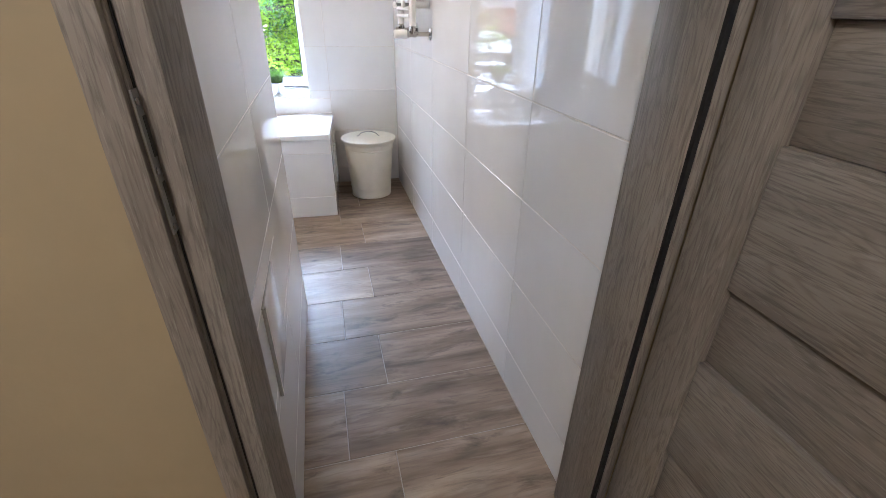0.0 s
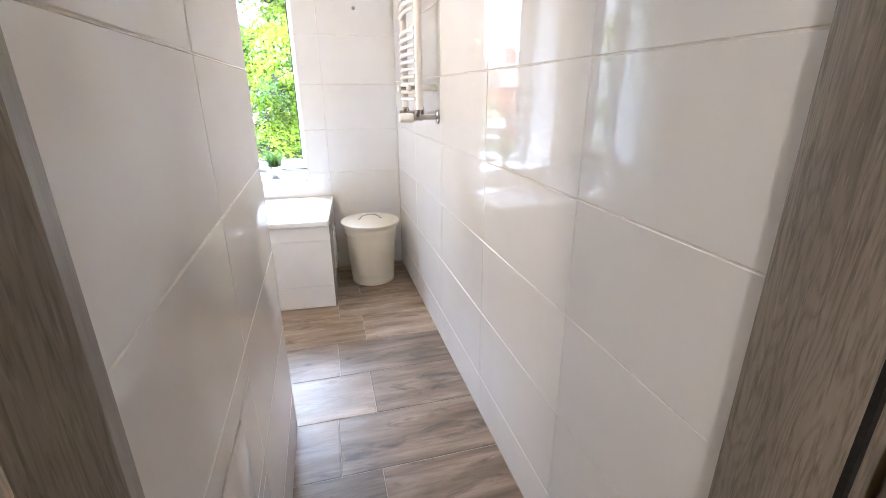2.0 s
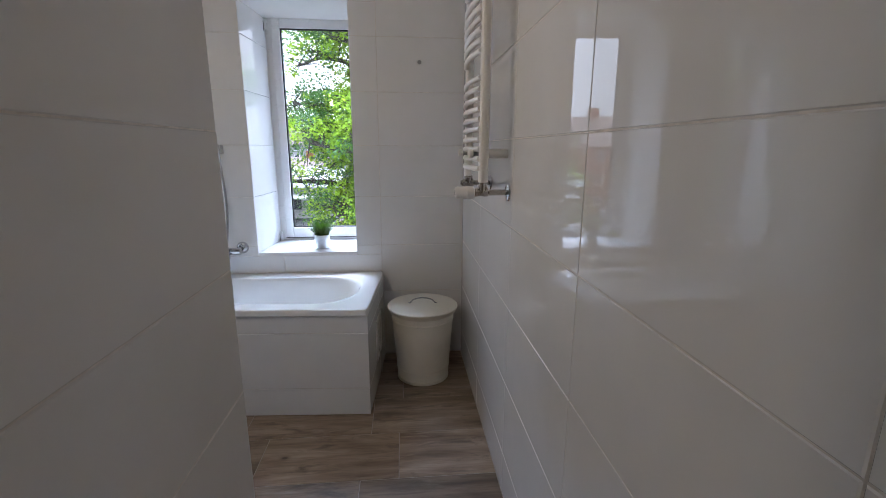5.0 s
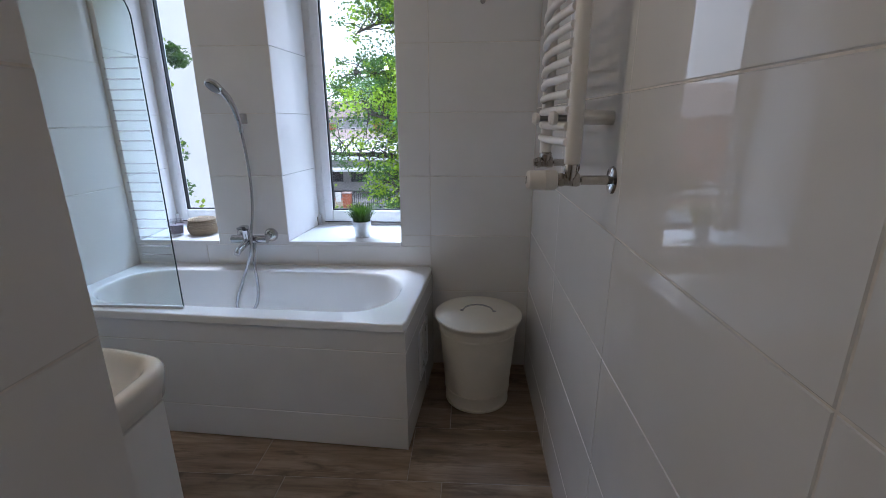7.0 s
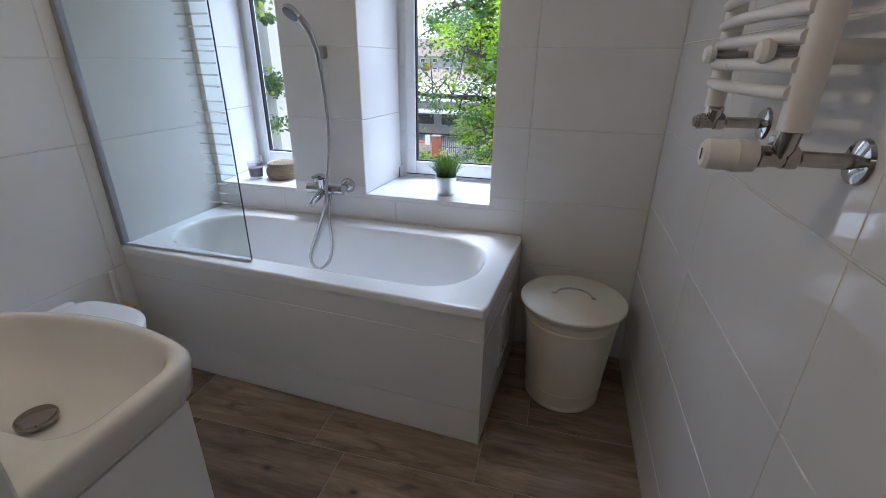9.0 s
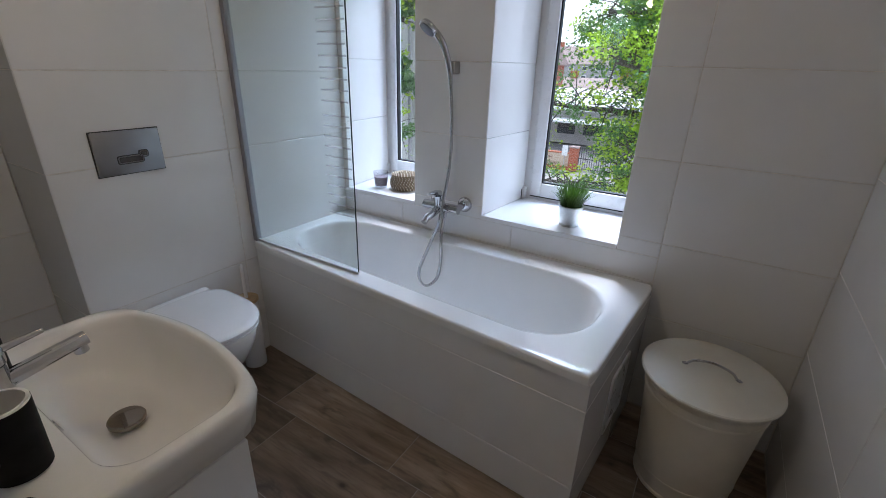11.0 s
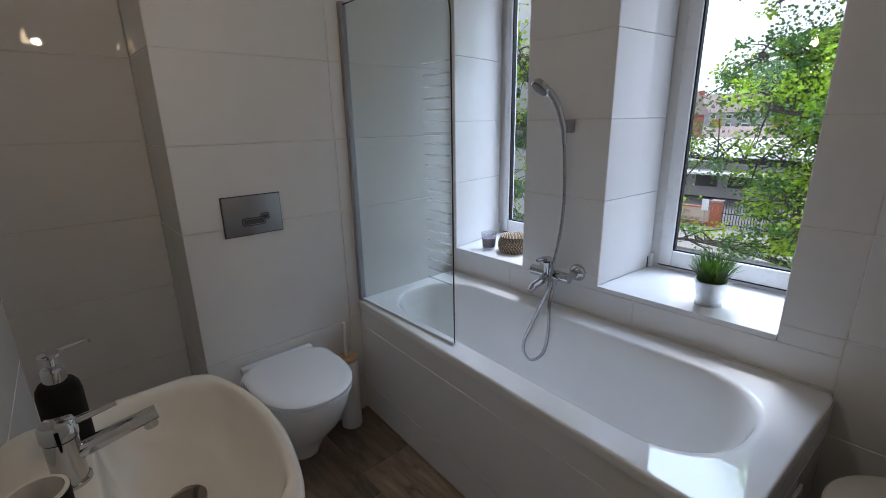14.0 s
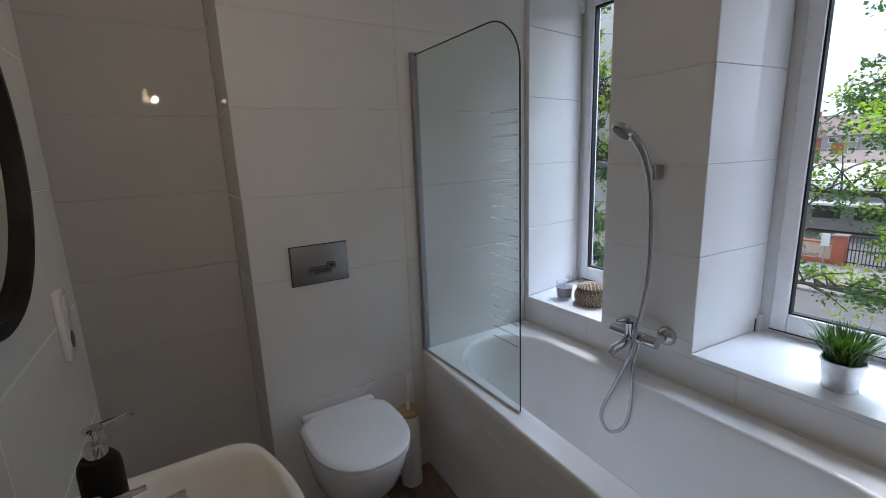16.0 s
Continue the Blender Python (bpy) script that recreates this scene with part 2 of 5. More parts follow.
CAR_WHITE = plain("white_car_paint", (0.75, 0.76, 0.77), 0.25, vary=0.02, scale=3)
BRICK_RED = plain("red_brick", (0.36, 0.12, 0.07), 0.85, vary=0.25, scale=9, bump=0.3)
PLASTER_BEIGE = plain("beige_plaster", (0.48, 0.40, 0.31), 0.85, vary=0.1, scale=2, bump=0.2)
PLASTER_WHITE = plain("white_facade_render", (0.72, 0.71, 0.68), 0.85, vary=0.05, scale=1.2, bump=0.2)
PLASTER_ORANGE = plain("orange_facade_render", (0.34, 0.25, 0.20), 0.85, vary=0.12, scale=1.5)
PLASTER_GREY = plain("grey_facade_render", (0.36, 0.35, 0.35), 0.85, vary=0.1, scale=1.5)
ROOF_TILE = plain("faded_red_roof_tile", (0.30, 0.235, 0.225), 0.8, vary=0.2, scale=6, bump=0.3)
CANOPY_WHITE = plain("white_canopy_sheet", (0.70, 0.72, 0.73), 0.4, vary=0.05, scale=3)
IRON = plain("dark_painted_iron", (0.035, 0.035, 0.037), 0.5, vary=0.2, scale=20)
FAR_GLASS = plain("dark_far_window", (0.05, 0.06, 0.07), 0.12, vary=0.3, scale=1.0)
PAINT_BROWN = plain("brown_spray_paint", (0.13, 0.055, 0.045), 0.8, vary=0.1, scale=9)
YELLOW_PAINT = plain("yellow_painted_steel", (0.65, 0.45, 0.06), 0.5, vary=0.1, scale=9)


def glass_material(name, tint, rough=0.0):
    m = bpy.data.materials.new(name)
    m.use_nodes = True
    nt = m.node_tree
    nt.nodes.clear()
    out = nt.nodes.new("ShaderNodeOutputMaterial")
    mix = nt.nodes.new("ShaderNodeMixShader")
    tr = nt.nodes.new("ShaderNodeBsdfTransparent")
    gl = nt.nodes.new("ShaderNodeBsdfGlossy")
    lw = nt.nodes.new("ShaderNodeLayerWeight")
    lw.inputs["Blend"].default_value = 0.5
    power = nt.nodes.new("ShaderNodeMath")
    power.operation, power.inputs[1].default_value = "POWER", 4.0
    gloss = nt.nodes.new("ShaderNodeMapRange")
    gloss.inputs["To Min"].default_value, gloss.inputs["To Max"].default_value = 0.035, 0.7
    tr.inputs["Color"].default_value = (*tint, 1)
    gl.inputs["Roughness"].default_value = rough
    nt.links.new(lw.outputs["Facing"], power.inputs[0])
    nt.links.new(power.outputs[0], gloss.inputs["Value"])
    nt.links.new(gloss.outputs["Result"], mix.inputs["Fac"])
    nt.links.new(tr.outputs["BSDF"], mix.inputs[1])
    nt.links.new(gl.outputs["BSDF"], mix.inputs[2])
    nt.links.new(mix.outputs["Shader"], out.inputs["Surface"])
    return m


GLASS = glass_material("clear_window_glass", (0.96, 0.98, 0.97))
SCREEN_GLASS = glass_material("clear_screen_glass", (0.93, 0.965, 0.955))
CUP_GLASS = glass_material("clear_cup_glass", (0.92, 0.92, 0.94), 0.02)
FROST = material("frosted_stripe", (0.86, 0.89, 0.90), 0.6)
ft = Tree(FROST)
f_tl = ft.node("ShaderNodeBsdfTranslucent")
f_tr = ft.node("ShaderNodeBsdfTransparent")
f_m1, f_m2 = ft.node("ShaderNodeMixShader"), ft.node("ShaderNodeMixShader")
f_m1.inputs["Fac"].default_value, f_m2.inputs["Fac"].default_value = 0.6, 0.74
ft.link(ft.bsdf.outputs["BSDF"], f_m1.inputs[1])
ft.link(f_tl.outputs["BSDF"], f_m1.inputs[2])
ft.link(f_m1.outputs["Shader"], f_m2.inputs[1])
ft.link(f_tr.outputs["BSDF"], f_m2.inputs[2])
ft.link(f_m2.outputs["Shader"], FROST.node_tree.nodes["Material Output"].inputs["Surface"])
MIRROR = material("silvered_mirror", (0.9, 0.9, 0.9), 0.0, 1.0)
BULB = material("glowing_bulb", (1, 0.8, 0.5), 0.3)
BULB.node_tree.nodes["Principled BSDF"].inputs["Emission Color"].default_value = (1.0, 0.72, 0.4, 1)
BULB.node_tree.nodes["Principled BSDF"].inputs["Emission Strength"].default_value = 20.0


# ---- shape helpers ----
def mesh_of(name, bm, mat, sharp=35):
    me = bpy.data.meshes.new(name)
    bmesh.ops.recalc_face_normals(bm, faces=bm.faces)
    for f in bm.faces:
        f.smooth = True
    bm.to_mesh(me)
    bm.free()
    me.materials.append(mat)
    me.set_sharp_from_angle(angle=radians(sharp))
    return me


def part(name, bm, mat, parent=None, label="", sharp=35):
    """Links a bmesh as one mesh object, under parent where one is given."""
    ob = new(name, mesh_of(name, bm, mat, sharp))
    if parent is not None:
        ob.parent = parent
        ob.matrix_parent_inverse = parent.matrix_world.inverted()
    return tagged(ob, label)


def thing(name, at, label, category, group="", kind=""):
    """An empty at the base of a thing, which carries its tags and its parts."""
    ob = new(name)
    ob.empty_display_size = 0.05
    ob.location = at
    bpy.context.view_layer.update()
    return tagged(ob, label, category, group, kind)


def box(bm, x0, x1, y0, y1, z0, z1, bevel=0.0, seg=2):
    m = Matrix.Translation(((x0 + x1) / 2, (y0 + y1) / 2, (z0 + z1) / 2)) @ Matrix.Diagonal((abs(x1 - x0), abs(y1 - y0), abs(z1 - z0), 1))
    vs = bmesh.ops.create_cube(bm, size=1, matrix=m)["verts"]
    if bevel:
        es = list({e for v in vs for e in v.link_edges})
        bmesh.ops.bevel(bm, geom=es, offset=bevel, segments=seg, affect="EDGES", profile=0.5)
    return bm


def box_bm(*a, **k):
    return box(bmesh.new(), *a, **k)


def loft(bm, rings, cap_start=True, cap_end=True, closed=True):
    made = [[bm.verts.new(p) for p in ring] for ring in rings]
    n = len(made[0])
    for a, b in zip(made, made[1:]):
        for i in range(n if closed else n - 1):
            bm.faces.new((a[i], a[(i + 1) % n], b[(i + 1) % n], b[i]))
    if cap_start:
        bm.faces.new(made[0][::-1])
    if cap_end:
        bm.faces.new(made[-1])
    return bm


def ring(cx, cy, z, r, n=32):
    return [(cx + r * math.cos(2 * math.pi * i / n), cy + r * math.sin(2 * math.pi * i / n), z) for i in range(n)]


def lathe(bm, cx, cy, profile, n=40, cap_start=True, cap_end=True):
    return loft(bm, [ring(cx, cy, z, r, n) for r, z in profile], cap_start, cap_end)


def tube(bm, pts, r, n=12, caps=True):
    """A round tube along a line of points; r is a number or one for each point."""
    pts = [Vector(p) for p in pts]
    radii = r if isinstance(r, (list, tuple)) else [r] * len(pts)
    side = None
    rings = []
    for i, p in enumerate(pts):
        d = (pts[min(i + 1, len(pts) - 1)] - pts[max(i - 1, 0)]).normalized()
        if side is None:
            side = d.orthogonal().normalized()
        side = (side - d * side.dot(d)).normalized()
        up = d.cross(side)
        rings.append([p + radii[i] * (math.cos(a) * side + math.sin(a) * up) for a in (2 * math.pi * k / n for k in range(n))])
    return loft(bm, rings, caps, caps)


def smooth_line(pts, steps=8):
    """A Catmull-Rom line through a few points."""
    p = [Vector(q) for q in pts]
    p = [2 * p[0] - p[1]] + p + [2 * p[-1] - p[-2]]
    out = []
    for i in range(1, len(p) - 2):
        for k in range(steps):
            t = k / steps
            a, b, c, d = p[i - 1 : i + 3]
            out.append(0.5 * (2 * b + (c - a) * t + (2 * a - 5 * b + 4 * c - d) * t * t + (3 * b - a - 3 * c + d) * t**3))
    out.append(p[-2])
    return out


def rounded_rect(cx, cy, hx, hy, rad, z, n=96):
    """Points round a rectangle with round corners, so that the corners of rings of any shape fall on the same points."""
    rad = min(rad, hx, hy)
    pts = []
    for i in range(n):
        a = 2 * math.pi * i / n
        c, s = Vector((hx * math.cos(a), hy * math.sin(a))).normalized()
        lo, hi = 0.0, 4 * max(hx, hy)
        for _ in range(40):
            mid = (lo + hi) / 2
            qx, qy = abs(c * mid) - (hx - rad), abs(s * mid) - (hy - rad)
            inside = (max(qx, 0) ** 2 + max(qy, 0) ** 2) ** 0.5 + min(max(qx, qy), 0) <= rad
            lo, hi = (mid, hi) if inside else (lo, mid)
        pts.append((cx + c * lo, cy + s * lo, z))
    return pts


# ---- structure ----
XR, XP, XT, YW, YD = 0.488, -0.266, -1.612, 3.673, 0.728
YP, XN, ZC, YC = 1.925, -1.93, 2.6, 2.418
XQ, YQ = -1.47, 1.9675  # the partition's far end
UP = Vector((0, 0, 1))
WALL_ROWS = [0.17, 0.468, 0.766, 1.062, 1.36, 1.66, 1.96, 2.26, 2.56]
FAR_ROWS = [0.135, 0.435, 0.738, 1.042, 1.345, 1.65, 1.95, 2.25, 2.55]
BOX_ROWS = [0.19, 0.49, 0.99, 1.285, 1.58, 1.88, 2.18, 2.48]


def solid(name, boxes, mat, label, category, tag="structure"):
    bm = bmesh.new()
    for b in boxes:
        box(bm, *b)
    ob = part(name, bm, mat)
    return tagged(ob, label, category, kind=tag)


def prism(name, corners, z0, z1, mat, label, category):
    bm = loft(bmesh.new(), [[(x, y, z0) for x, y in corners], [(x, y, z1) for x, y in corners]])
    return tagged(part(name, bm, mat), label, category, kind="structure")


G = 0.0016  # how far the joints lie behind the tiles' faces
floor = solid("floor", [(-2.05, 0.6, 0.5, 4.1, -0.12, -G), (-2.05, 2.05, -1.75, 0.5, -0.12, -G), (0.6, 2.05, 0.5, YD, -0.12, -G)], FLOOR_GROUT, "wood-look porcelain tile floor laid in staggered courses", "floor")
ceiling = solid("ceiling", [(-2.05, 0.63, 0.5, 4.1, ZC, ZC + 0.12), (-2.05, 2.05, -1.75, 0.5, ZC, ZC + 0.12), (0.63, 2.05, 0.5, YD, ZC, ZC + 0.12)], WHITE_PAINT, "plain white painted ceiling", "ceiling")
wall_east = solid("wall_east", [(XR + G, XR + 0.14, YD, YW + 0.4, 0, ZC)], GROUT, "long wall of large glossy white tiles", "wall")
wall_partition = prism("wall_partition", [(XP - G, YD), (XP - G, YP - G), (XQ + G, YQ - G), (XQ + G, YD)], 0, ZC, GROUT,
                       "thick partition clad in large glossy white tiles", "wall")
wall_cistern = solid("wall_cistern", [(XN - 0.12, XT - G, YC + G, YW - 0.002, 0, ZC)], GROUT, "boxed-out cistern wall of glossy white tiles", "wall")
wall_niche = solid("wall_niche", [(XN - 0.12, XN - G, YD, YC, 0, ZC), (XN, XQ, YD, 1.2 - G, 0, ZC)], GROUT, "recessed niche wall of glossy white tiles", "wall")
W1, W2, ZS, ZH = (-1.585, -1.148), (-0.770, -0.174), 0.70, 2.13
RD, YO = 0.40, 4.19  # depth of the openings, outer face of the wall
SPLAY1, SPLAY2 = (-0.05, RD), (0.034, RD)  # the openings' sides run a little askew
wall_windows = solid("wall_windows", [(XT - 0.3, XR + 0.14, YW + G, YO, 0, ZS - 0.02), (XT - 0.3, XR + 0.14, YW + G, YO, ZH + 0.01, ZC),
                                      (W2[1] + 0.01, XR + 0.14, YW + G, YO, ZS - 0.02, ZH + 0.01)], GROUT, "window wall of large glossy white tiles", "wall")
wall_pier = prism("wall_pier", [(W1[1] + 0.009, YW + G), (W2[0] - 0.009, YW + G), (W2[0] + 0.025, YW + RD), (W2[0] + 0.025, YO), (W1[1] + 0.009, YO)], ZS - 0.02, ZH + 0.01, GROUT,
                  "pier of glossy white tiles between two windows", "wall")
wall_corner = prism("wall_corner", [(XT - 0.3, YW + G), (W1[0] - 0.009, YW + G), (W1[0] - 0.059, YW + RD), (W1[0] - 0.059, YO), (XT - 0.3, YO)], ZS - 0.02, ZH + 0.01, GROUT,
                    "tiled corner beside the narrow window", "wall")
for hall_name, hall_boxes in (
        ("wall_hall_north", [(-2.0, -0.305, 0.585, YD - 0.002, 0, ZC), (0.499, 2.0, 0.585, YD - 0.002, 0, ZC), (-0.305, 0.499, 0.585, YD - 0.002, 2.06, ZC)]),
        ("wall_hall_west", [(-2.05, -2.0, -1.7, YD, 0, ZC)]), ("wall_hall_east", [(2.0, 2.05, -1.7, YD, 0, ZC)]), ("wall_hall_south", [(-2.05, 2.05, -1.75, -1.7, 0, ZC)])):
    solid(hall_name, hall_boxes, CREAM_PAINT, "cream painted hallway wall", "wall")

TILE_MESHES = {}


def tile_mesh(w, h, mat, chamfer):
    key = (round(w, 4), round(h, 4), mat.name)
    if key not in TILE_MESHES:
        c, d = chamfer, 0.007
        front = [(c, 0, c), (w - c, 0, c), (w - c, 0, h - c), (c, 0, h - c)]
        edge = [(0, c, 0), (w, c, 0), (w, c, h), (0, c, h)]
        back = [(x, d, z) for x, _, z in edge]
        bm = loft(bmesh.new(), [front, edge, back])
        me = bpy.data.meshes.new("tile")
        bmesh.ops.recalc_face_normals(bm, faces=bm.faces)
        bm.to_mesh(me)
        bm.free()
        me.materials.append(mat)
        TILE_MESHES[key] = me
    return TILE_MESHES[key]


def cut(rects, hole):
    """What is left of rectangles (u0, u1, z0, z1) round a hole."""
    out = []
    a0, a1, b0, b1 = hole
    for u0, u1, z0, z1 in rects:
        if a0 >= u1 or a1 <= u0 or b0 >= z1 or b1 <= z0:
            out.append((u0, u1, z0, z1))
            continue
        if z0 < b0:
            out.append((u0, u1, z0, b0))
        if z1 > b1:
            out.append((u0, u1, b1, z1))
        lo, hi = max(z0, b0), min(z1, b1)
        if u0 < a0:
            out.append((u0, a0, lo, hi))
        if u1 > a1:
            out.append((a1, u1, lo, hi))
    return out


TILE_JOBS = []


def tile_wall(wall, start, along, width, rows, columns, holes=(), z0=0.004, z1=ZC, gap=0.0025):
    """Notes the tiles of one wall face: start at its foot, along it to the right as one looks at it."""
    TILE_JOBS.append((wall, Vector((*start, 0)), Vector((*along, 0)).normalized(), width, rows, columns, holes, z0, z1, gap))


def lay_tiles(wall, start, u, width, rows, columns, holes, z0, z1, gap=0.0025, mat=TILE, chamfer=0.0018):
    us, zs = [0, *[c for c in columns if 0 < c < width], width], [z0, *[r for r in rows if z0 < r < z1], z1]
    turn = Matrix((u, UP.cross(u), UP)).transposed().to_4x4()
    for a, b in zip(us, us[1:]):
        for c, d in zip(zs, zs[1:]):
            rects = [(a, b, c, d)]
            for h in holes:
                rects = cut(rects, h)
            for u0, u1, r0, r1 in rects:
                w, hh = u1 - u0 - gap, r1 - r0 - gap
                if w < 0.006 or hh < 0.006:
                    continue
                ob = new("tile", tile_mesh(w, hh, mat, chamfer))
                ob.parent = wall
                lean = pose(w / 2, 0, hh / 2, random.gauss(0, 0.06), 0, random.gauss(0, 0.06)) @ Matrix.Translation((-w / 2, 0, -hh / 2))
                ob.matrix_basis = Matrix.Translation(start + u * (u0 + gap / 2) + UP * (r0 + gap / 2)) @ turn @ lean


tile_wall(wall_east, (XR, YW), (0, -1), YW - YD, WALL_ROWS, [0.649, 1.252, 1.855, 2.459])
tile_wall(wall_partition, (XP, YD), (0, 1), YP - YD, WALL_ROWS, [0.537], [(0.167, 0.389, 0.425, 0.700)])
tile_wall(wall_partition, (XP, YP), (XQ - XP, YQ - YP), math.hypot(XQ - XP, YQ - YP), WALL_ROWS, [0.6])
tile_wall(wall_partition, (XQ, YQ), (0, -1), YQ - 1.2, WALL_ROWS, [0.3])
tile_wall(wall_cistern, (XT, YC), (0, 1), YW - YC, BOX_ROWS, [0.601])
tile_wall(wall_cistern, (XN, YC), (1, 0), XT - XN, BOX_ROWS, [])
tile_wall(wall_niche, (XN, 1.2), (0, 1), YC - 1.2, [0.15, 0.445, 0.74, 1.02, 1.30, 1.58, 1.88, 2.18, 2.48], [0.45])
tile_wall(wall_niche, (XQ, 1.2), (-1, 0), XQ - XN, BOX_ROWS, [])
tile_wall(wall_windows, (XT, YW), (1, 0), XR - XT, FAR_ROWS, [0.390, 0.992, 1.592],
          [(W1[0] - XT, W1[1] - XT, ZS - 0.02, ZH), (W2[0] - XT, W2[1] - XT, ZS - 0.02, ZH)])
# tiled sides of the window openings
ROWS_UP = [1.042, 1.345, 1.65, 1.95]
tile_wall(wall_corner, (W1[0], YW), SPLAY1, RD, ROWS_UP, [], z0=ZS, z1=ZH, gap=0.0011)
tile_wall(wall_pier, (W1[1], YW + RD), (0, -1), RD, ROWS_UP, [], z0=ZS, z1=ZH, gap=0.0011)
tile_wall(wall_pier, (W2[0], YW), SPLAY2, RD, ROWS_UP, [], z0=ZS, z1=ZH, gap=0.0011)
tile_wall(wall_windows, (W2[1], YW + RD), (0, -1), RD, ROWS_UP, [], z0=ZS, z1=ZH, gap=0.0011)


def window(name, x0, x1, g0, g1, ob_label):
    """A white plastic window: fixed frame, sash with glass, hinge covers."""
    w = thing(name, ((x0 + x1) / 2, YW + RD, ZS), ob_label, "window", kind="structure")
    y0, y1 = YW + RD + 0.012, YW + RD + 0.07
    zb, zt, gb, gt = ZS - 0.003, ZH + 0.05, 0.788, 2.075
    for nm, d, yy, a0, a1, b0, b1, c0, c1 in (("window_frame", 0.0, (y0, y1), x0, x1, zb, zt, 0.05, 0.05),):
        bm = bmesh.new()
        for r in ((a0, a0 + c0, b0, b1), (a1 - c0, a1, b0, b1), (a0 + c0, a1 - c0, b0, b0 + 0.035), (a0 + c0, a1 - c0, b1 - 0.04, b1)):
            box(bm, r[0], r[1], yy[0], yy[1], r[2], r[3], 0.003)
        part(nm, bm, PVC, w)
    bm = bmesh.new()
    s0, s1, sb, st = x0 + 0.042, x1 - 0.042, zb + 0.022, zt - 0.03
    for r in ((s0, g0, sb, st), (g1, s1, sb, st), (g0, g1, sb, gb), (g0, g1, gt, st)):
        box(bm, r[0], r[1], y0 - 0.016, y1 - 0.02, r[2], r[3], 0.006, 3)
    sash = part("sash", bm, PVC, w)
    bm = bmesh.new()
    for r in ((g0, g0 + 0.006, gb, gt), (g1 - 0.006, g1, gb, gt), (g0 + 0.006, g1 - 0.006, gb, gb + 0.006), (g0 + 0.006, g1 - 0.006, gt - 0.006, gt)):
        box(bm, r[0], r[1], y0 - 0.006, y0 + 0.02, r[2], r[3])
    part("gasket", bm, DARK_RUBBER, sash, "thin black rubber gasket")
    pane = part("pane", box_bm(g0 + 0.003, g1 - 0.003, y0 + 0.004, y0 + 0.008, gb + 0.003, gt - 0.003), GLASS, sash)
    pane.visible_shadow = False
    for z in (0.70, 2.06):
        part("hinge_cover", box_bm(x0 - 0.004, x0 + 0.018, y0 - 0.03, y0 - 0.002, z, z + 0.062, 0.003), PVC, w, "small white hinge cover")
        part("hinge_pin", box_bm(x0 + 0.0, x0 + 0.006, y0 - 0.04, y0 - 0.034, z - 0.01, z + 0.05, 0.001), DARK_RUBBER, w)
    part("frame_joint", box_bm(x0 + 0.04, x1 - 0.04, y0 - 0.008, y0 - 0.001, zb + 0.0165, zb + 0.0215), DARK_RUBBER, w)
    return w


window("window_1", -1.645, -1.085, -1.565, -1.2, "narrow white plastic tilt window with clear glass")
window("window_2", -0.742, -0.10, -0.648, -0.212, "white plastic tilt window with clear glass")


def sill(name, x0, x1, splay):
    foot = [(x0, YW - 0.004), (x1, YW - 0.004), (x1, YW + RD + 0.03), (x0 + splay, YW + RD + 0.03)]
    bm = loft(bmesh.new(), [[(x, y, ZS - 0.018) for x, y in foot], [(x, y, ZS - 0.0015) for x, y in foot],
                            [(x + (0.0015 if i in (0, 3) else -0.0015), y + (0.0015 if i < 2 else -0.0015), ZS) for i, (x, y) in enumerate(foot)]])
    s = tagged(part(name, bm, SILL), "polished white tiled window sill", "window sill", kind="structure")
    return s


sill("window_sill", W1[0], W1[1] - 0.001, -0.05)
sill("window_sill", W2[0], W2[1] - 0.001, 0.034)
for w in (W1, W2):
    bm = box_bm(w[0], w[1], YW, YW + RD, ZH + 0.0, ZH + 0.009)
    tagged(part("window_head", bm, WHITE_PAINT), "white painted window head", "trim", kind="structure")

# ---- door frame and door ----
DX0, DX1, DT = -0.260, 0.463, 2.02
frame_door = thing("door_frame", (0.1, 0.65, 0), "grey oak laminate door frame with dark seal", "door frame", kind="structure")
def upright(name, corners, mat, top, label=""):
    return part(name, loft(bmesh.new(), [[(x, y, z) for x, y in corners] for z in (0, top)]), mat, frame_door, label, 20)


# latch side: jamb, dark seal, rebate and architrave
upright("jamb", [(-0.250, 0.585), (-0.247, 0.583), (-0.2275, 0.640), (-0.2275, 0.646), (-0.262, 0.732), (-0.304, 0.732), (-0.304, 0.585)], DOOR_WOOD, DT + 0.03)
upright("seal", [(-0.2765, 0.592), (-0.2505, 0.588), (-0.2505, 0.600), (-0.2765, 0.604)], DARK_RUBBER, DT + 0.03, "dark rubber door seal")
# thin dark strip that widens the seal by the shade beside it
upright("seal_lip", [(-0.2774, 0.580), (-0.2761, 0.580), (-0.2761, 0.593), (-0.2774, 0.593)], DARK_RUBBER, DT + 0.03)
part("rebate_board", box_bm(-0.300, -0.2775, 0.572, 0.604, 0, DT + 0.05, 0.002), DOOR_WOOD, frame_door)
part("architrave", box_bm(-0.3165, -0.2805, 0.559, 0.585, 0, DT + 0.09, 0.003), DOOR_WOOD, frame_door)
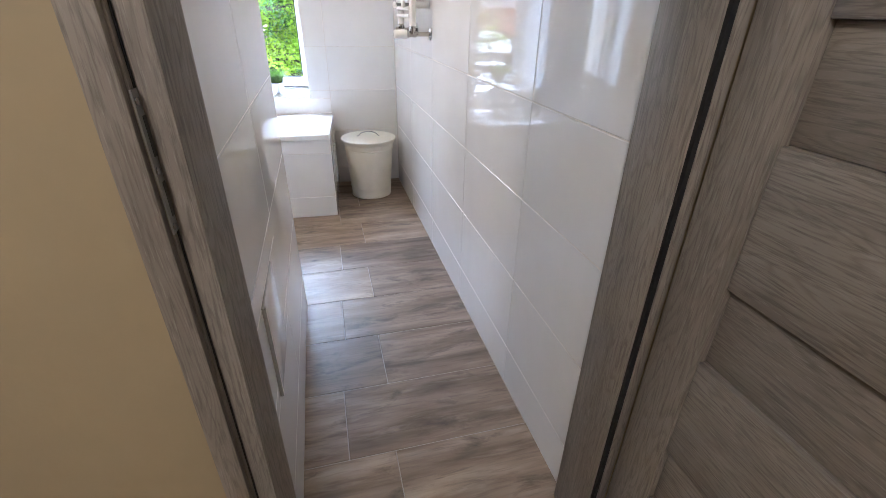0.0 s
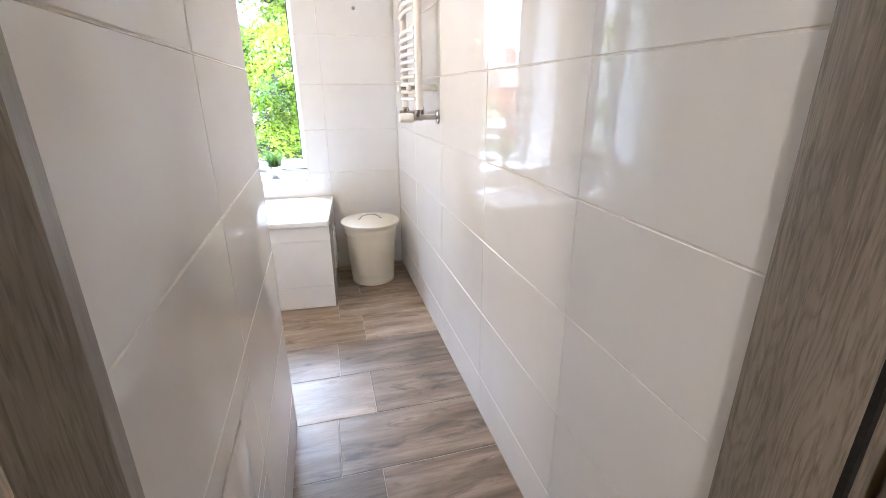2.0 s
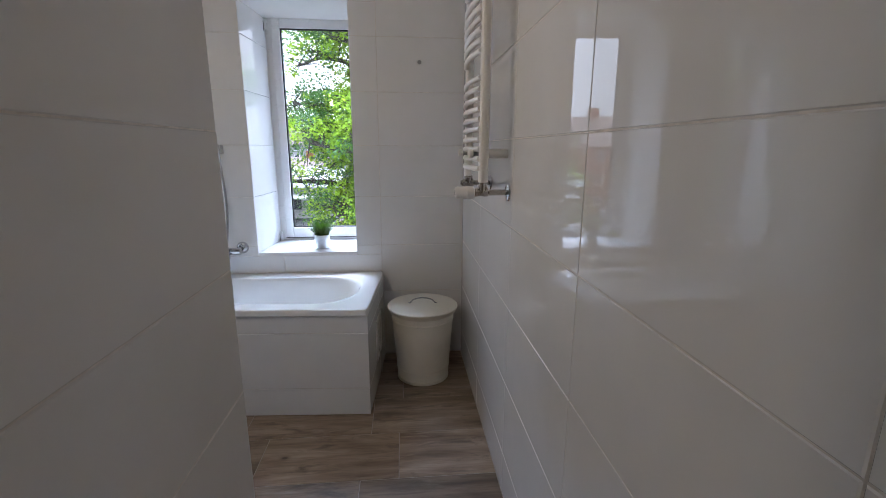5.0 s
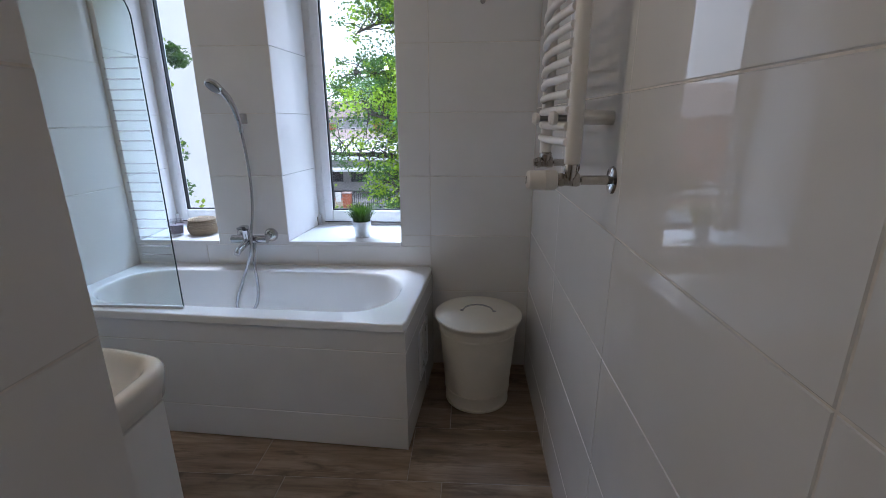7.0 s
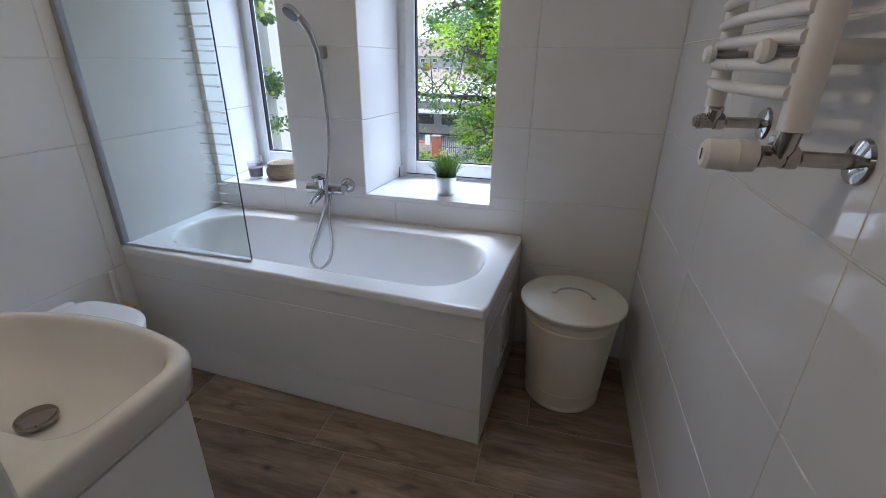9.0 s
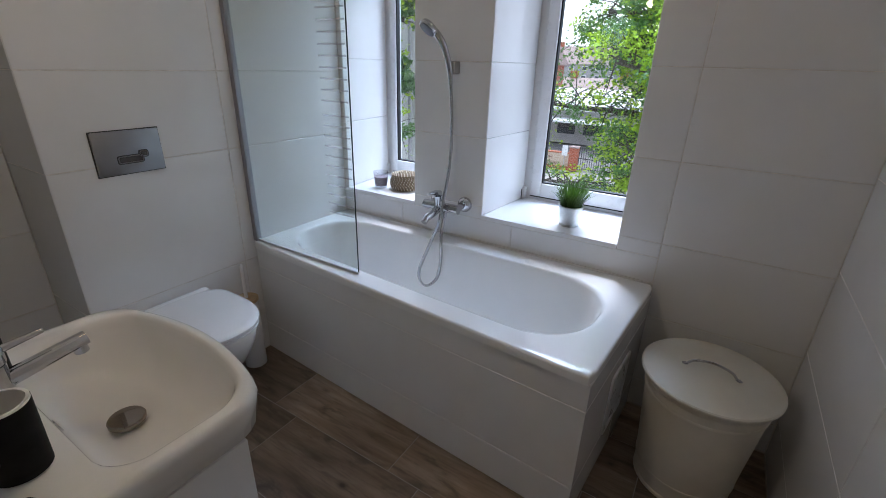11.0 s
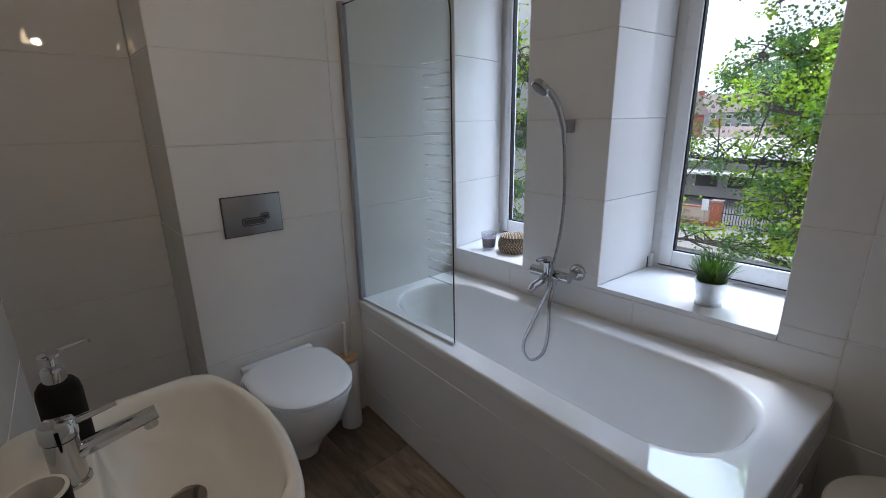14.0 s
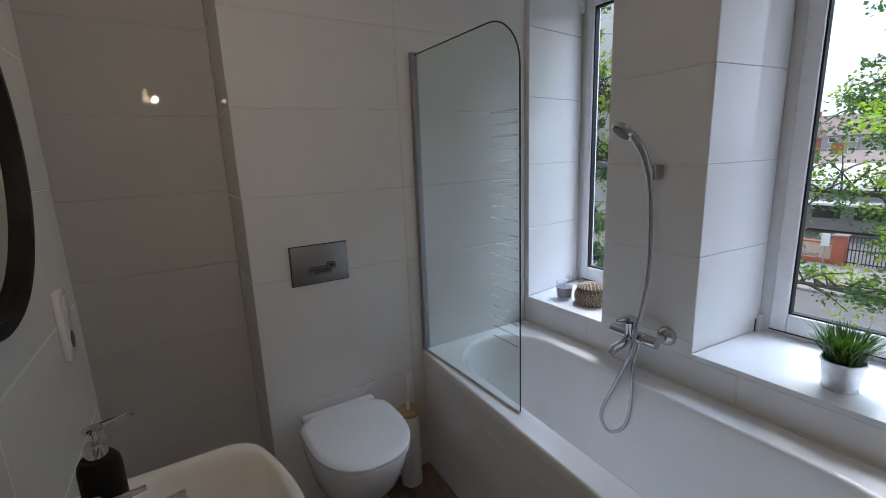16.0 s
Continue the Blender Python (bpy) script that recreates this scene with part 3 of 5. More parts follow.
# hinge side
part("jamb", box_bm(DX1, DX1 + 0.03, 0.596, YD + 0.006, 0, DT + 0.03, 0.002), DOOR_WOOD, frame_door)
part("seal", box_bm(DX1 + 0.004, DX1 + 0.014, 0.588, 0.5965, 0, DT + 0.03), DARK_RUBBER, frame_door, "dark rubber door seal")
part("stop_strip", box_bm(DX1 + 0.0145, DX1 + 0.052, 0.585, 0.5955, 0, DT + 0.03, 0.001), DOOR_WOOD, frame_door)
part("architrave", box_bm(DX1 + 0.053, DX1 + 0.10, 0.574, 0.5845, 0, DT + 0.09, 0.003), DOOR_WOOD, frame_door)
part("head_jamb", box_bm(DX0, DX1, 0.612, YD + 0.006, DT, DT + 0.03, 0.002), DOOR_WOOD, frame_door)
part("head_architrave", box_bm(DX0 - 0.026, DX1 + 0.026, 0.562, 0.585, DT + 0.03, DT + 0.09, 0.003), DOOR_WOOD, frame_door)
# the strike plate of the lock, let into the jamb
strike = part("strike_plate", box_bm(-0.2775, -0.2755, 0.566, 0.592, 1.042, 1.208), SATIN_CHROME, frame_door, "slotted satin steel strike plate")
# dark blocks on the face take the place of shade in the openings
for z0, z1 in ((1.062, 1.105), (1.135, 1.180)):
    part("slot", box_bm(-0.2755, -0.2748, 0.576, 0.590, z0, z1), RECESS_SHADE, strike)
for z in (1.051, 1.120, 1.196):
    bm = bmesh.new()
    tube(bm, [(-0.2755, 0.572, z), (-0.2742, 0.572, z)], 0.0045, 12)
    part("screw", bm, CHROME, strike)

door = thing("door", (0.5, 0.2, 0), "open grey oak laminate door leaf with stepped horizontal panels", "door", kind="structure")
LX0, LX1, LY0, LY1 = 0.487, 0.527, -0.165, 0.571
for y0, y1 in ((LY0, LY0 + 0.105), (LY1 - 0.102, LY1)):
    part("stile", box_bm(LX0, LX1, y0, y1, 0.012, 2.01, 0.004), DOOR_WOOD, door)
for z0, z1 in ((0.012, 0.16), (1.88, 2.01)):
    part("rail", box_bm(LX0 + 0.002, LX1 - 0.002, LY0 + 0.105, LY1 - 0.102, z0, z1, 0.003), DOOR_WOOD_H, door)
zc = 0.16
raised = True
while zc < 1.879:
    hgt = 0.226 if raised else 0.148
    z1 = min(zc + hgt, 1.88)
    d = 0.003 if raised else 0.015
    part("panel", box_bm(LX0 + d, LX1 - d, LY0 + 0.105, LY1 - 0.102, zc, z1, 0.003), DOOR_WOOD_H, door)
    zc, raised = z1, not raised
part("latch_strip", box_bm(LX0 + 0.01, LX1 - 0.01, LY1 - 0.0005, LY1 + 0.002, 0.95, 1.15), SATIN_CHROME, door)
for z in (0.25, 1.75):
    bm = bmesh.new()
    tube(bm, [(0.5, 0.5735, z), (0.5, 0.5735, z + 0.09)], 0.006, 14)
    part("hinge", bm, SATIN_CHROME, door)
bm = bmesh.new()
tube(bm, smooth_line([(LX0, LY0 + 0.06, 1.02), (LX0 - 0.045, LY0 + 0.06, 1.02), (LX0 - 0.05, LY0 + 0.075, 1.02), (LX0 - 0.05, LY0 + 0.18, 1.02)]), 0.009, 12)
part("door_handle", bm, SATIN_CHROME, door)


def access_hatch():
    """A small white inspection door in the partition's tiles."""
    h = thing("access_hatch", (XP, 0.92, 0.36), "small white plastic inspection hatch let into the tiled partition", "access panel", kind="structure")
    y0, y1, z0, z1 = YD + 0.170, YD + 0.386, 0.428, 0.697
    leaf = part("hatch_door", box_bm(XP - 0.0010, XP + 0.0045, y0, y1, z0, z1, 0.001), TILE, h, "glossy white hatch door")
    part("edge_strip", box_bm(XP + 0.0045, XP + 0.0085, y0, y0 + 0.006, z0, z1, 0.001), PVC, leaf)


access_hatch()


# ---- bath ----
TUB_SLOPE = 0.062  # the bath's front runs askew to the window wall


def tub_front(x):
    return 2.967 + TUB_SLOPE * (-0.010 - x)


def bathtub():
    x0, x1, y0, y1, zt = XT + 0.002, -0.010, 2.967, YW - 0.002, 0.572
    b = thing("bathtub", ((x0 + x1) / 2, (y0 + y1) / 2, 0), "white acrylic bathtub with an oval basin behind a tiled apron", "bathtub")
    cx, cy, hx, hy = (x0 + x1) / 2, (y0 + y1) / 2, (x1 - x0) / 2, (y1 - y0) / 2
    ix, iy, jx, jy = -0.818, 3.308, 0.712, 0.240
    rings = [rounded_rect(cx, cy, hx - d, hy - d, 0.02, z) for d, z in ((0.012, zt - 0.032), (0.0, zt - 0.030), (0.0, zt - 0.008), (0.001, zt - 0.004), (0.004, zt - 0.001), (0.008, zt), (0.012, zt))]
    for inset, z in ((-0.014, zt), (-0.009, zt), (-0.004, zt - 0.0015), (0.0, zt - 0.006), (0.004, zt - 0.018), (0.012, zt - 0.06), (0.03, 0.40), (0.052, 0.28), (0.078, 0.205), (0.105, 0.18), (0.15, 0.170), (0.2, 0.168)):
        rings.append(rounded_rect(ix - inset * 0.25, iy, jx - inset * 1.35, jy - inset, 0.215, z))
    skew = 0.075
    bm = loft(bmesh.new(), rings, cap_start=False)
    for v in bm.verts:
        x, y = v.co.x, v.co.y
        v.co.x += skew * (y - y1) * (x - x0) / (x1 - x0)
        v.co.y += TUB_SLOPE * (x1 - x) * (y1 - y) / (y1 - y0)
    part("tub", bm, ACRYLIC, b)
    xe = x1 - skew * (y1 - y0)
    # apron of tiles on the front and the open end
    u = Vector((1, -TUB_SLOPE, 0)).normalized()
    foot = [(x0, tub_front(x0) + 0.012), (xe - 0.004, tub_front(xe) + 0.012), (xe - 0.004, tub_front(xe) + 0.06), (x0, tub_front(x0) + 0.06)]
    apron = part("apron", loft(bmesh.new(), [[(x, y, z) for x, y in foot] for z in (0.003, zt - 0.033)]), GROUT, b)
    foot = [(xe - 0.05, y0 + 0.064), (xe + 0.0005, y0 + 0.064), (x1 - 0.0135, y1 - 0.001), (x1 - 0.05, y1 - 0.001)]
    end = part("apron_end", loft(bmesh.new(), [[(x, y, z) for x, y in foot] for z in (0.003, zt - 0.033)]), GROUT, b)
    lay_tiles(apron, Vector((x0, tub_front(x0) + 0.0095, 0)), u, (Vector((xe, tub_front(xe), 0)) - Vector((x0, tub_front(x0), 0))).length, [0.15, 0.447], [], [], 0.003, zt - 0.034)
    lay_tiles(end, Vector((xe - 0.0005, y0 + 0.010, 0)), Vector((skew, 1, 0)).normalized(), y1 - y0 - 0.016, [0.15, 0.447], [0.42], [], 0.003, zt - 0.034)
    bm = bmesh.new()
    for r in ((0.0, 0.015, 0.16, 0.40), (0.185, 0.20, 0.16, 0.40), (0.015, 0.185, 0.16, 0.175), (0.015, 0.185, 0.385, 0.40)):
        box(bm, -0.001, 0.007, *r, 0.002)
    turn = pose(xe + skew * 0.27, 3.24, 0, 0, 0, -math.degrees(math.atan(skew)))
    bmesh.ops.transform(bm, matrix=turn, verts=bm.verts)
    part("hatch_frame", bm, PVC, b, "white plastic inspection frame in the end of the apron")
    bm = box_bm(-0.001, 0.004, 0.016, 0.184, 0.176, 0.384, 0.001)
    bmesh.ops.transform(bm, matrix=turn, verts=bm.verts)
    part("hatch_door", bm, PVC, b)
    bm = lathe(bmesh.new(), 0, 0, [(0.030, 0), (0.034, 0.004), (0.030, 0.009)], 28)
    bmesh.ops.transform(bm, matrix=pose(-0.25, 3.335, 0.170), verts=bm.verts)
    part("waste", bm, CHROME, b, "chrome bath waste")


bathtub()
bm = bmesh.new()
tube(bm, [(XT + 0.01, YW - 0.003, 0.573), (-0.02, YW - 0.003, 0.573)], 0.005, 8)
tagged(part("sealant_line", bm, SILICONE), "white silicone joint along the bathtub", "trim", kind="structure")


def bath_screen():
    """A clear glass screen with a rounded upper corner in a wall profile."""
    s = thing("bath_screen", (XT, 3.085, 0.572), "clear glass bath screen with frosted stripes and a metal wall profile", "bath screen")
    x0, x1, z0, z1, r, y = XT + 0.022, -0.990, 0.581, 1.782, 0.14, 3.085
    pts = [(x0, z0), (x1, z0)] + [(x1 - r + r * math.cos(a), z1 - r + r * math.sin(a)) for a in (k * math.pi / 24 for k in range(13))] + [(x0, z1)]
    bm = loft(bmesh.new(), [[(x, y - 0.003, z) for x, z in pts], [(x, y + 0.003, z) for x, z in pts]])
    glass = part("glass_pane", bm, SCREEN_GLASS, s, "clear glass pane with a rounded upper corner")
    glass.visible_shadow = False
    edge = [(x1, y, z0 + 0.002)] + [(x, y, z) for x, z in pts[1:]]
    bm = bmesh.new()
    tube(bm, edge, 0.0024, 8)
    part("glass_edge", bm, plain("dark_glass_edge", (0.03, 0.05, 0.05), 0.1, vary=0.1), glass, "dark polished glass edge")
    part("wall_profile", box_bm(XT + 0.0005, XT + 0.026, y - 0.013, y + 0.013, 0.573, z1 + 0.012, 0.004), ALUMINIUM, s, "polished aluminium wall profile")
    part("bottom_seal", box_bm(x0, x1, y - 0.005, y + 0.005, 0.5725, 0.583, 0.002), plain("clear_grey_seal", (0.70, 0.72, 0.75), 0.3, vary=0.05), s, "translucent grey sealing strip")
    for k in range(21):
        z = 0.80 + k * 0.0355 + (0.012 if k > 10 else 0)
        part("frosted_stripe", box_bm(x1 - 0.13, x1 - 0.005, y - 0.0036, y - 0.0031, z, z + 0.006), FROST, glass)


bath_screen()


def wall_mixer():
    m = thing("bath_mixer", (-0.905, YW, 0.735), "chrome wall-mounted bath mixer with a single lever", "mixer tap")
    z, yb = 0.732, YW - 0.085
    bm = bmesh.new()
    tube(bm, [(-1.028, yb, z), (-0.845, yb, z)], 0.021, 20)
    part("mixer_body", bm, CHROME, m)
    for x in (-1.008, -0.860):
        bm = bmesh.new()
        tube(bm, smooth_line([(x, yb, z), (x, yb + 0.05, z + 0.002), (x, YW - 0.002, z + 0.004)], 5), 0.014, 14)
        part("union", bm, CHROME, m)
        bm = lathe(bmesh.new(), 0, 0, [(0.036, 0), (0.036, 0.006), (0.030, 0.018), (0.016, 0.026)], 28)
        bmesh.ops.transform(bm, matrix=pose(x, YW - 0.0005, z + 0.004, 90, 0, 0), verts=bm.verts)
        part("wall_flange", bm, CHROME, m)
    bm = bmesh.new()
    tube(bm, [(-0.947, yb, z - 0.005), (-0.947, yb - 0.05, z - 0.022), (-0.947, yb - 0.105, z - 0.03), (-0.947, yb - 0.125, z - 0.045)], [0.019, 0.017, 0.016, 0.014], 16)
    part("spout", bm, CHROME, m)
    bm = bmesh.new()
    tube(bm, [(-0.947, yb, z), (-0.947, yb - 0.012, z + 0.055)], [0.022, 0.020], 20)
    part("cartridge", bm, CHROME, m)
    bm = bmesh.new()
    tube(bm, [(-0.947, yb - 0.005, z + 0.058), (-0.947, yb - 0.04, z + 0.072), (-0.947, yb - 0.085, z + 0.075)], [0.018, 0.011, 0.006], 14)
    part("lever", bm, CHROME, m)
    bm = bmesh.new()
    tube(bm, [(-0.917, yb, z - 0.018), (-0.917, yb - 0.004, z - 0.045)], 0.011, 14)
    part("hose_outlet", bm, CHROME, m)


wall_mixer()


def hand_shower():
    s = thing("hand_shower", (-0.905, YW, 1.32), "chrome hand shower in a wall bracket with a ribbed steel hose", "shower")
    x, y = -0.925, YW - 0.055
    part("wall_bracket", box_bm(x - 0.022, x + 0.012, YW - 0.05, YW - 0.0005, 1.295, 1.345, 0.006), SATIN_CHROME, s, "grey metal shower bracket")
    bm = bmesh.new()
    tube(bm, smooth_line([(x, y, 1.255), (x - 0.002, y - 0.012, 1.32), (x - 0.018, y - 0.035, 1.40), (x - 0.045, y - 0.058, 1.452)]), [0.011] * 8 + [0.013] * 8 + [0.015] * 9, 16)
    part("grip", bm, CHROME, s)
    bm = lathe(bmesh.new(), 0, 0, [(0.012, 0.026), (0.034, 0.018), (0.040, 0.006), (0.038, -0.004)], 30)
    turn = look((x - 0.066, y - 0.078, 1.458), (x - 0.105, y - 0.15, 1.366))
    bmesh.ops.transform(bm, matrix=turn, verts=bm.verts)
    part("spray_head", bm, CHROME, s)
    bm = lathe(bmesh.new(), 0, 0, [(0.034, -0.0035), (0.033, -0.007), (0.02, -0.009)], 30)
    bmesh.ops.transform(bm, matrix=turn, verts=bm.verts)
    part("spray_face", bm, GREY_NOZZLES, s, "dark grey spray face")
    pts = smooth_line([(x, y, 1.255), (x + 0.010, y - 0.002, 1.15), (x + 0.020, y - 0.012, 1.02), (x + 0.022, y - 0.03, 0.90), (x + 0.014, y - 0.055, 0.77), (x + 0.008, y - 0.08, 0.67),
                       (x - 0.045, y - 0.088, 0.53), (x - 0.088, y - 0.09, 0.42), (x - 0.083, y - 0.092, 0.362), (x - 0.040, y - 0.092, 0.345), (x + 0.012, y - 0.09, 0.40), (x + 0.028, y - 0.086, 0.50),
                       (x + 0.018, y - 0.072, 0.61), (x + 0.008, yb_hose(), 0.685)], 16)
    bm = bmesh.new()
    tube(bm, pts, [0.0068 + (0.0008 if i % 2 else 0) for i in range(len(pts))], 10)
    part("hose", bm, HOSE_STEEL, s, "ribbed steel shower hose hanging in a loop")


def yb_hose():
    return YW - 0.089


hand_shower()


# ---- towel radiator ----
def towel_radiator():
    r = thing("towel_radiator", (0.40, 2.64, 1.2), "white ladder towel radiator on the tiled wall", "radiator")
    xa, ya, yb, z0, z1 = 0.394, 2.458, 2.808, 1.215, 2.07
    for y in (ya, yb):
        pts = rounded_rect(xa, y, 0.016, 0.019, 0.013, 0, 20)
        bm = loft(bmesh.new(), [[(px, py, z) for px, py, _ in pts] for z in (z0, z0 + 0.004, z1 - 0.004, z1)])
        part("upright", bm, ENAMEL, r)
    zs = [1.2605 + 0.0329 * k for k in range(10)] + [1.64 + 0.0329 * k for k in range(6)] + [1.885 + 0.0329 * k for k in range(6)]
    for z in zs:
        bm = bmesh.new()
        tube(bm, [(xa - 0.014 - 0.018 * math.sin(math.pi * k / 10), ya + (yb - ya) * k / 10, z) for k in range(11)], 0.0092, 12)
        part("rung", bm, ENAMEL, r)
    for y in (ya + 0.055, yb - 0.03):
        for z in (1.3105, 1.937):
            bm = bmesh.new()
            tube(bm, [(xa - 0.047, y, z), (xa - 0.045, y, z), (xa - 0.038, y, z), (xa - 0.028, y, z)], [0.006, 0.013, 0.0165, 0.013], 18)
            part("bracket_cap", bm, ENAMEL, r)
            bm = bmesh.new()
            tube(bm, [(xa - 0.03, y, z), (XR - 0.004, y, z)], 0.007, 10)
            part("bracket_bolt", bm, SATIN_CHROME, r)
            bm = bmesh.new()
            tube(bm, [(xa + 0.025, y, z), (XR - 0.0005, y, z)], 0.016, 16)
            part("bracket_sleeve", bm, ENAMEL, r)
    for y, thermostat in ((ya + 0.014, True), (yb - 0.010, False)):
        zv = 1.178 if thermostat else 1.188
        bm = bmesh.new()
        tube(bm, [(xa, y - 0.012, z0 + 0.001), (xa, y - 0.008, zv + 0.02), (xa, y, zv)], [0.014, 0.014, 0.012], 14)
        v = part("valve", bm, NICKEL, r, "nickel radiator valve")
        bm = bmesh.new()
        tube(bm, [(xa - 0.03, y, zv), (xa + 0.02, y, zv), (xa + 0.024, y, zv), (XR - 0.0005, y, zv)], [0.012, 0.014, 0.0105, 0.0105], 16)
        part("pipe", bm, NICKEL, v)
        bm = bmesh.new()
        tube(bm, [(XR - 0.0005, y, zv), (XR - 0.006, y, zv), (XR - 0.011, y, zv)], [0.031, 0.029, 0.014], 24)
        part("wall_rosette", bm, CHROME, v)
        for c, d, axis in (((xa, y, zv + 0.022), 0.012, "z"), ((xa + 0.012, y, zv), 0.014, "x"), ((xa - 0.02, y, zv), 0.010, "x")):
            bm = bmesh.new()
            e = Vector((0, 0, d / 2)) if axis == "z" else Vector((d / 2, 0, 0))
            tube(bm, [Vector(c) - e, Vector(c) + e], 0.0165, 6)
            part("union_nut", bm, NICKEL, v, sharp=20)
        if thermostat:
            bm = bmesh.new()
            tube(bm, [(xa - 0.028, y, zv), (xa - 0.03, y, zv), (xa - 0.055, y, zv), (xa - 0.057, y, zv), (xa - 0.090, y, zv), (xa - 0.095, y, zv)], [0.017, 0.021, 0.0228, 0.0215, 0.021, 0.0165], 28)
            part("thermostat_head", bm, ENAMEL, v, "white thermostat head")
            part("index_mark", box_bm(xa - 0.0962, xa - 0.0948, y - 0.0015, y + 0.0015, zv - 0.008, zv + 0.008), RECESS_SHADE, v, "dark slot on the thermostat's end")
            bm = bmesh.new()
            tube(bm, [(xa - 0.0535, y, zv), (xa - 0.0548, y, zv), (xa - 0.0562, y, zv)], [0.0222, 0.0236, 0.0222], 28, False)
            part("setting_ring", bm, ENAMEL, v)
        else:
            bm = bmesh.new()
            tube(bm, [(xa - 0.022, y, zv), (xa - 0.034, y, zv)], 0.0105, 6)
            part("lockshield", bm, NICKEL, v)


towel_radiator()


# ---- waste bin ----
def waste_bin():
    cx, cy = 0.222, 3.383
    b = thing("waste_bin", (cx, cy, 0), "cream powder-coated steel bin with a flat lid, standing on the floor", "waste bin")
    prof = [(0.146, 0.0), (0.152, 0.002), (0.152, 0.012), (0.148, 0.016), (0.153, 0.07), (0.156, 0.072), (0.156, 0.078), (0.1535, 0.08), (0.178, 0.366), (0.181, 0.368), (0.181, 0.374), (0.179, 0.377),
            (0.184, 0.426), (0.180, 0.426), (0.15, 0.02)]
    part("body", lathe(bmesh.new(), cx, cy, prof, 56, True, True), BIN_METAL, b)
    lid = part("lid", lathe(bmesh.new(), cx, cy, [(0.186, 0.413), (0.190, 0.411), (0.2, 0.431), (0.203, 0.435), (0.203, 0.441), (0.199, 0.4445), (0.186, 0.445), (0.178, 0.448), (0.02, 0.455)], 56), BIN_METAL, b)
    bm = bmesh.new()
    tube(bm, smooth_line([(cx - 0.072, cy + 0.004, 0.453), (cx - 0.05, cy + 0.003, 0.473), (cx, cy, 0.483), (cx + 0.05, cy - 0.003, 0.473), (cx + 0.072, cy - 0.004, 0.453)]), 0.0042, 10)
    part("lid_handle", bm, CHROME, lid, "bright steel wire handle")
    for s in (-1, 1):
        bm = lathe(bmesh.new(), cx + s * 0.075, cy - s * 0.004, [(0.010, 0.4495), (0.010, 0.4525), (0.006, 0.455)], 14)
        part("handle_foot", bm, CHROME, lid)


waste_bin()


# ---- washbasin and what stands on it ----
BX, BZ, BY = -0.728, 0.812, 1.947


def basin_ring(hx, y0, y1, bow, rad, z, n=96):
    cy, hy = (y0 + y1) / 2, (y1 - y0) / 2
    out = []
    for x, y, zz in rounded_rect(BX, cy, hx, hy, rad, z, n):
        f = min(1.0, max(0.0, (y - 2.09) / (2.29 - 2.09)))
        out.append((x, y + bow * f * f * (3 - 2 * f) * (1 - ((x - BX) / 0.263) ** 2), zz))
    return out


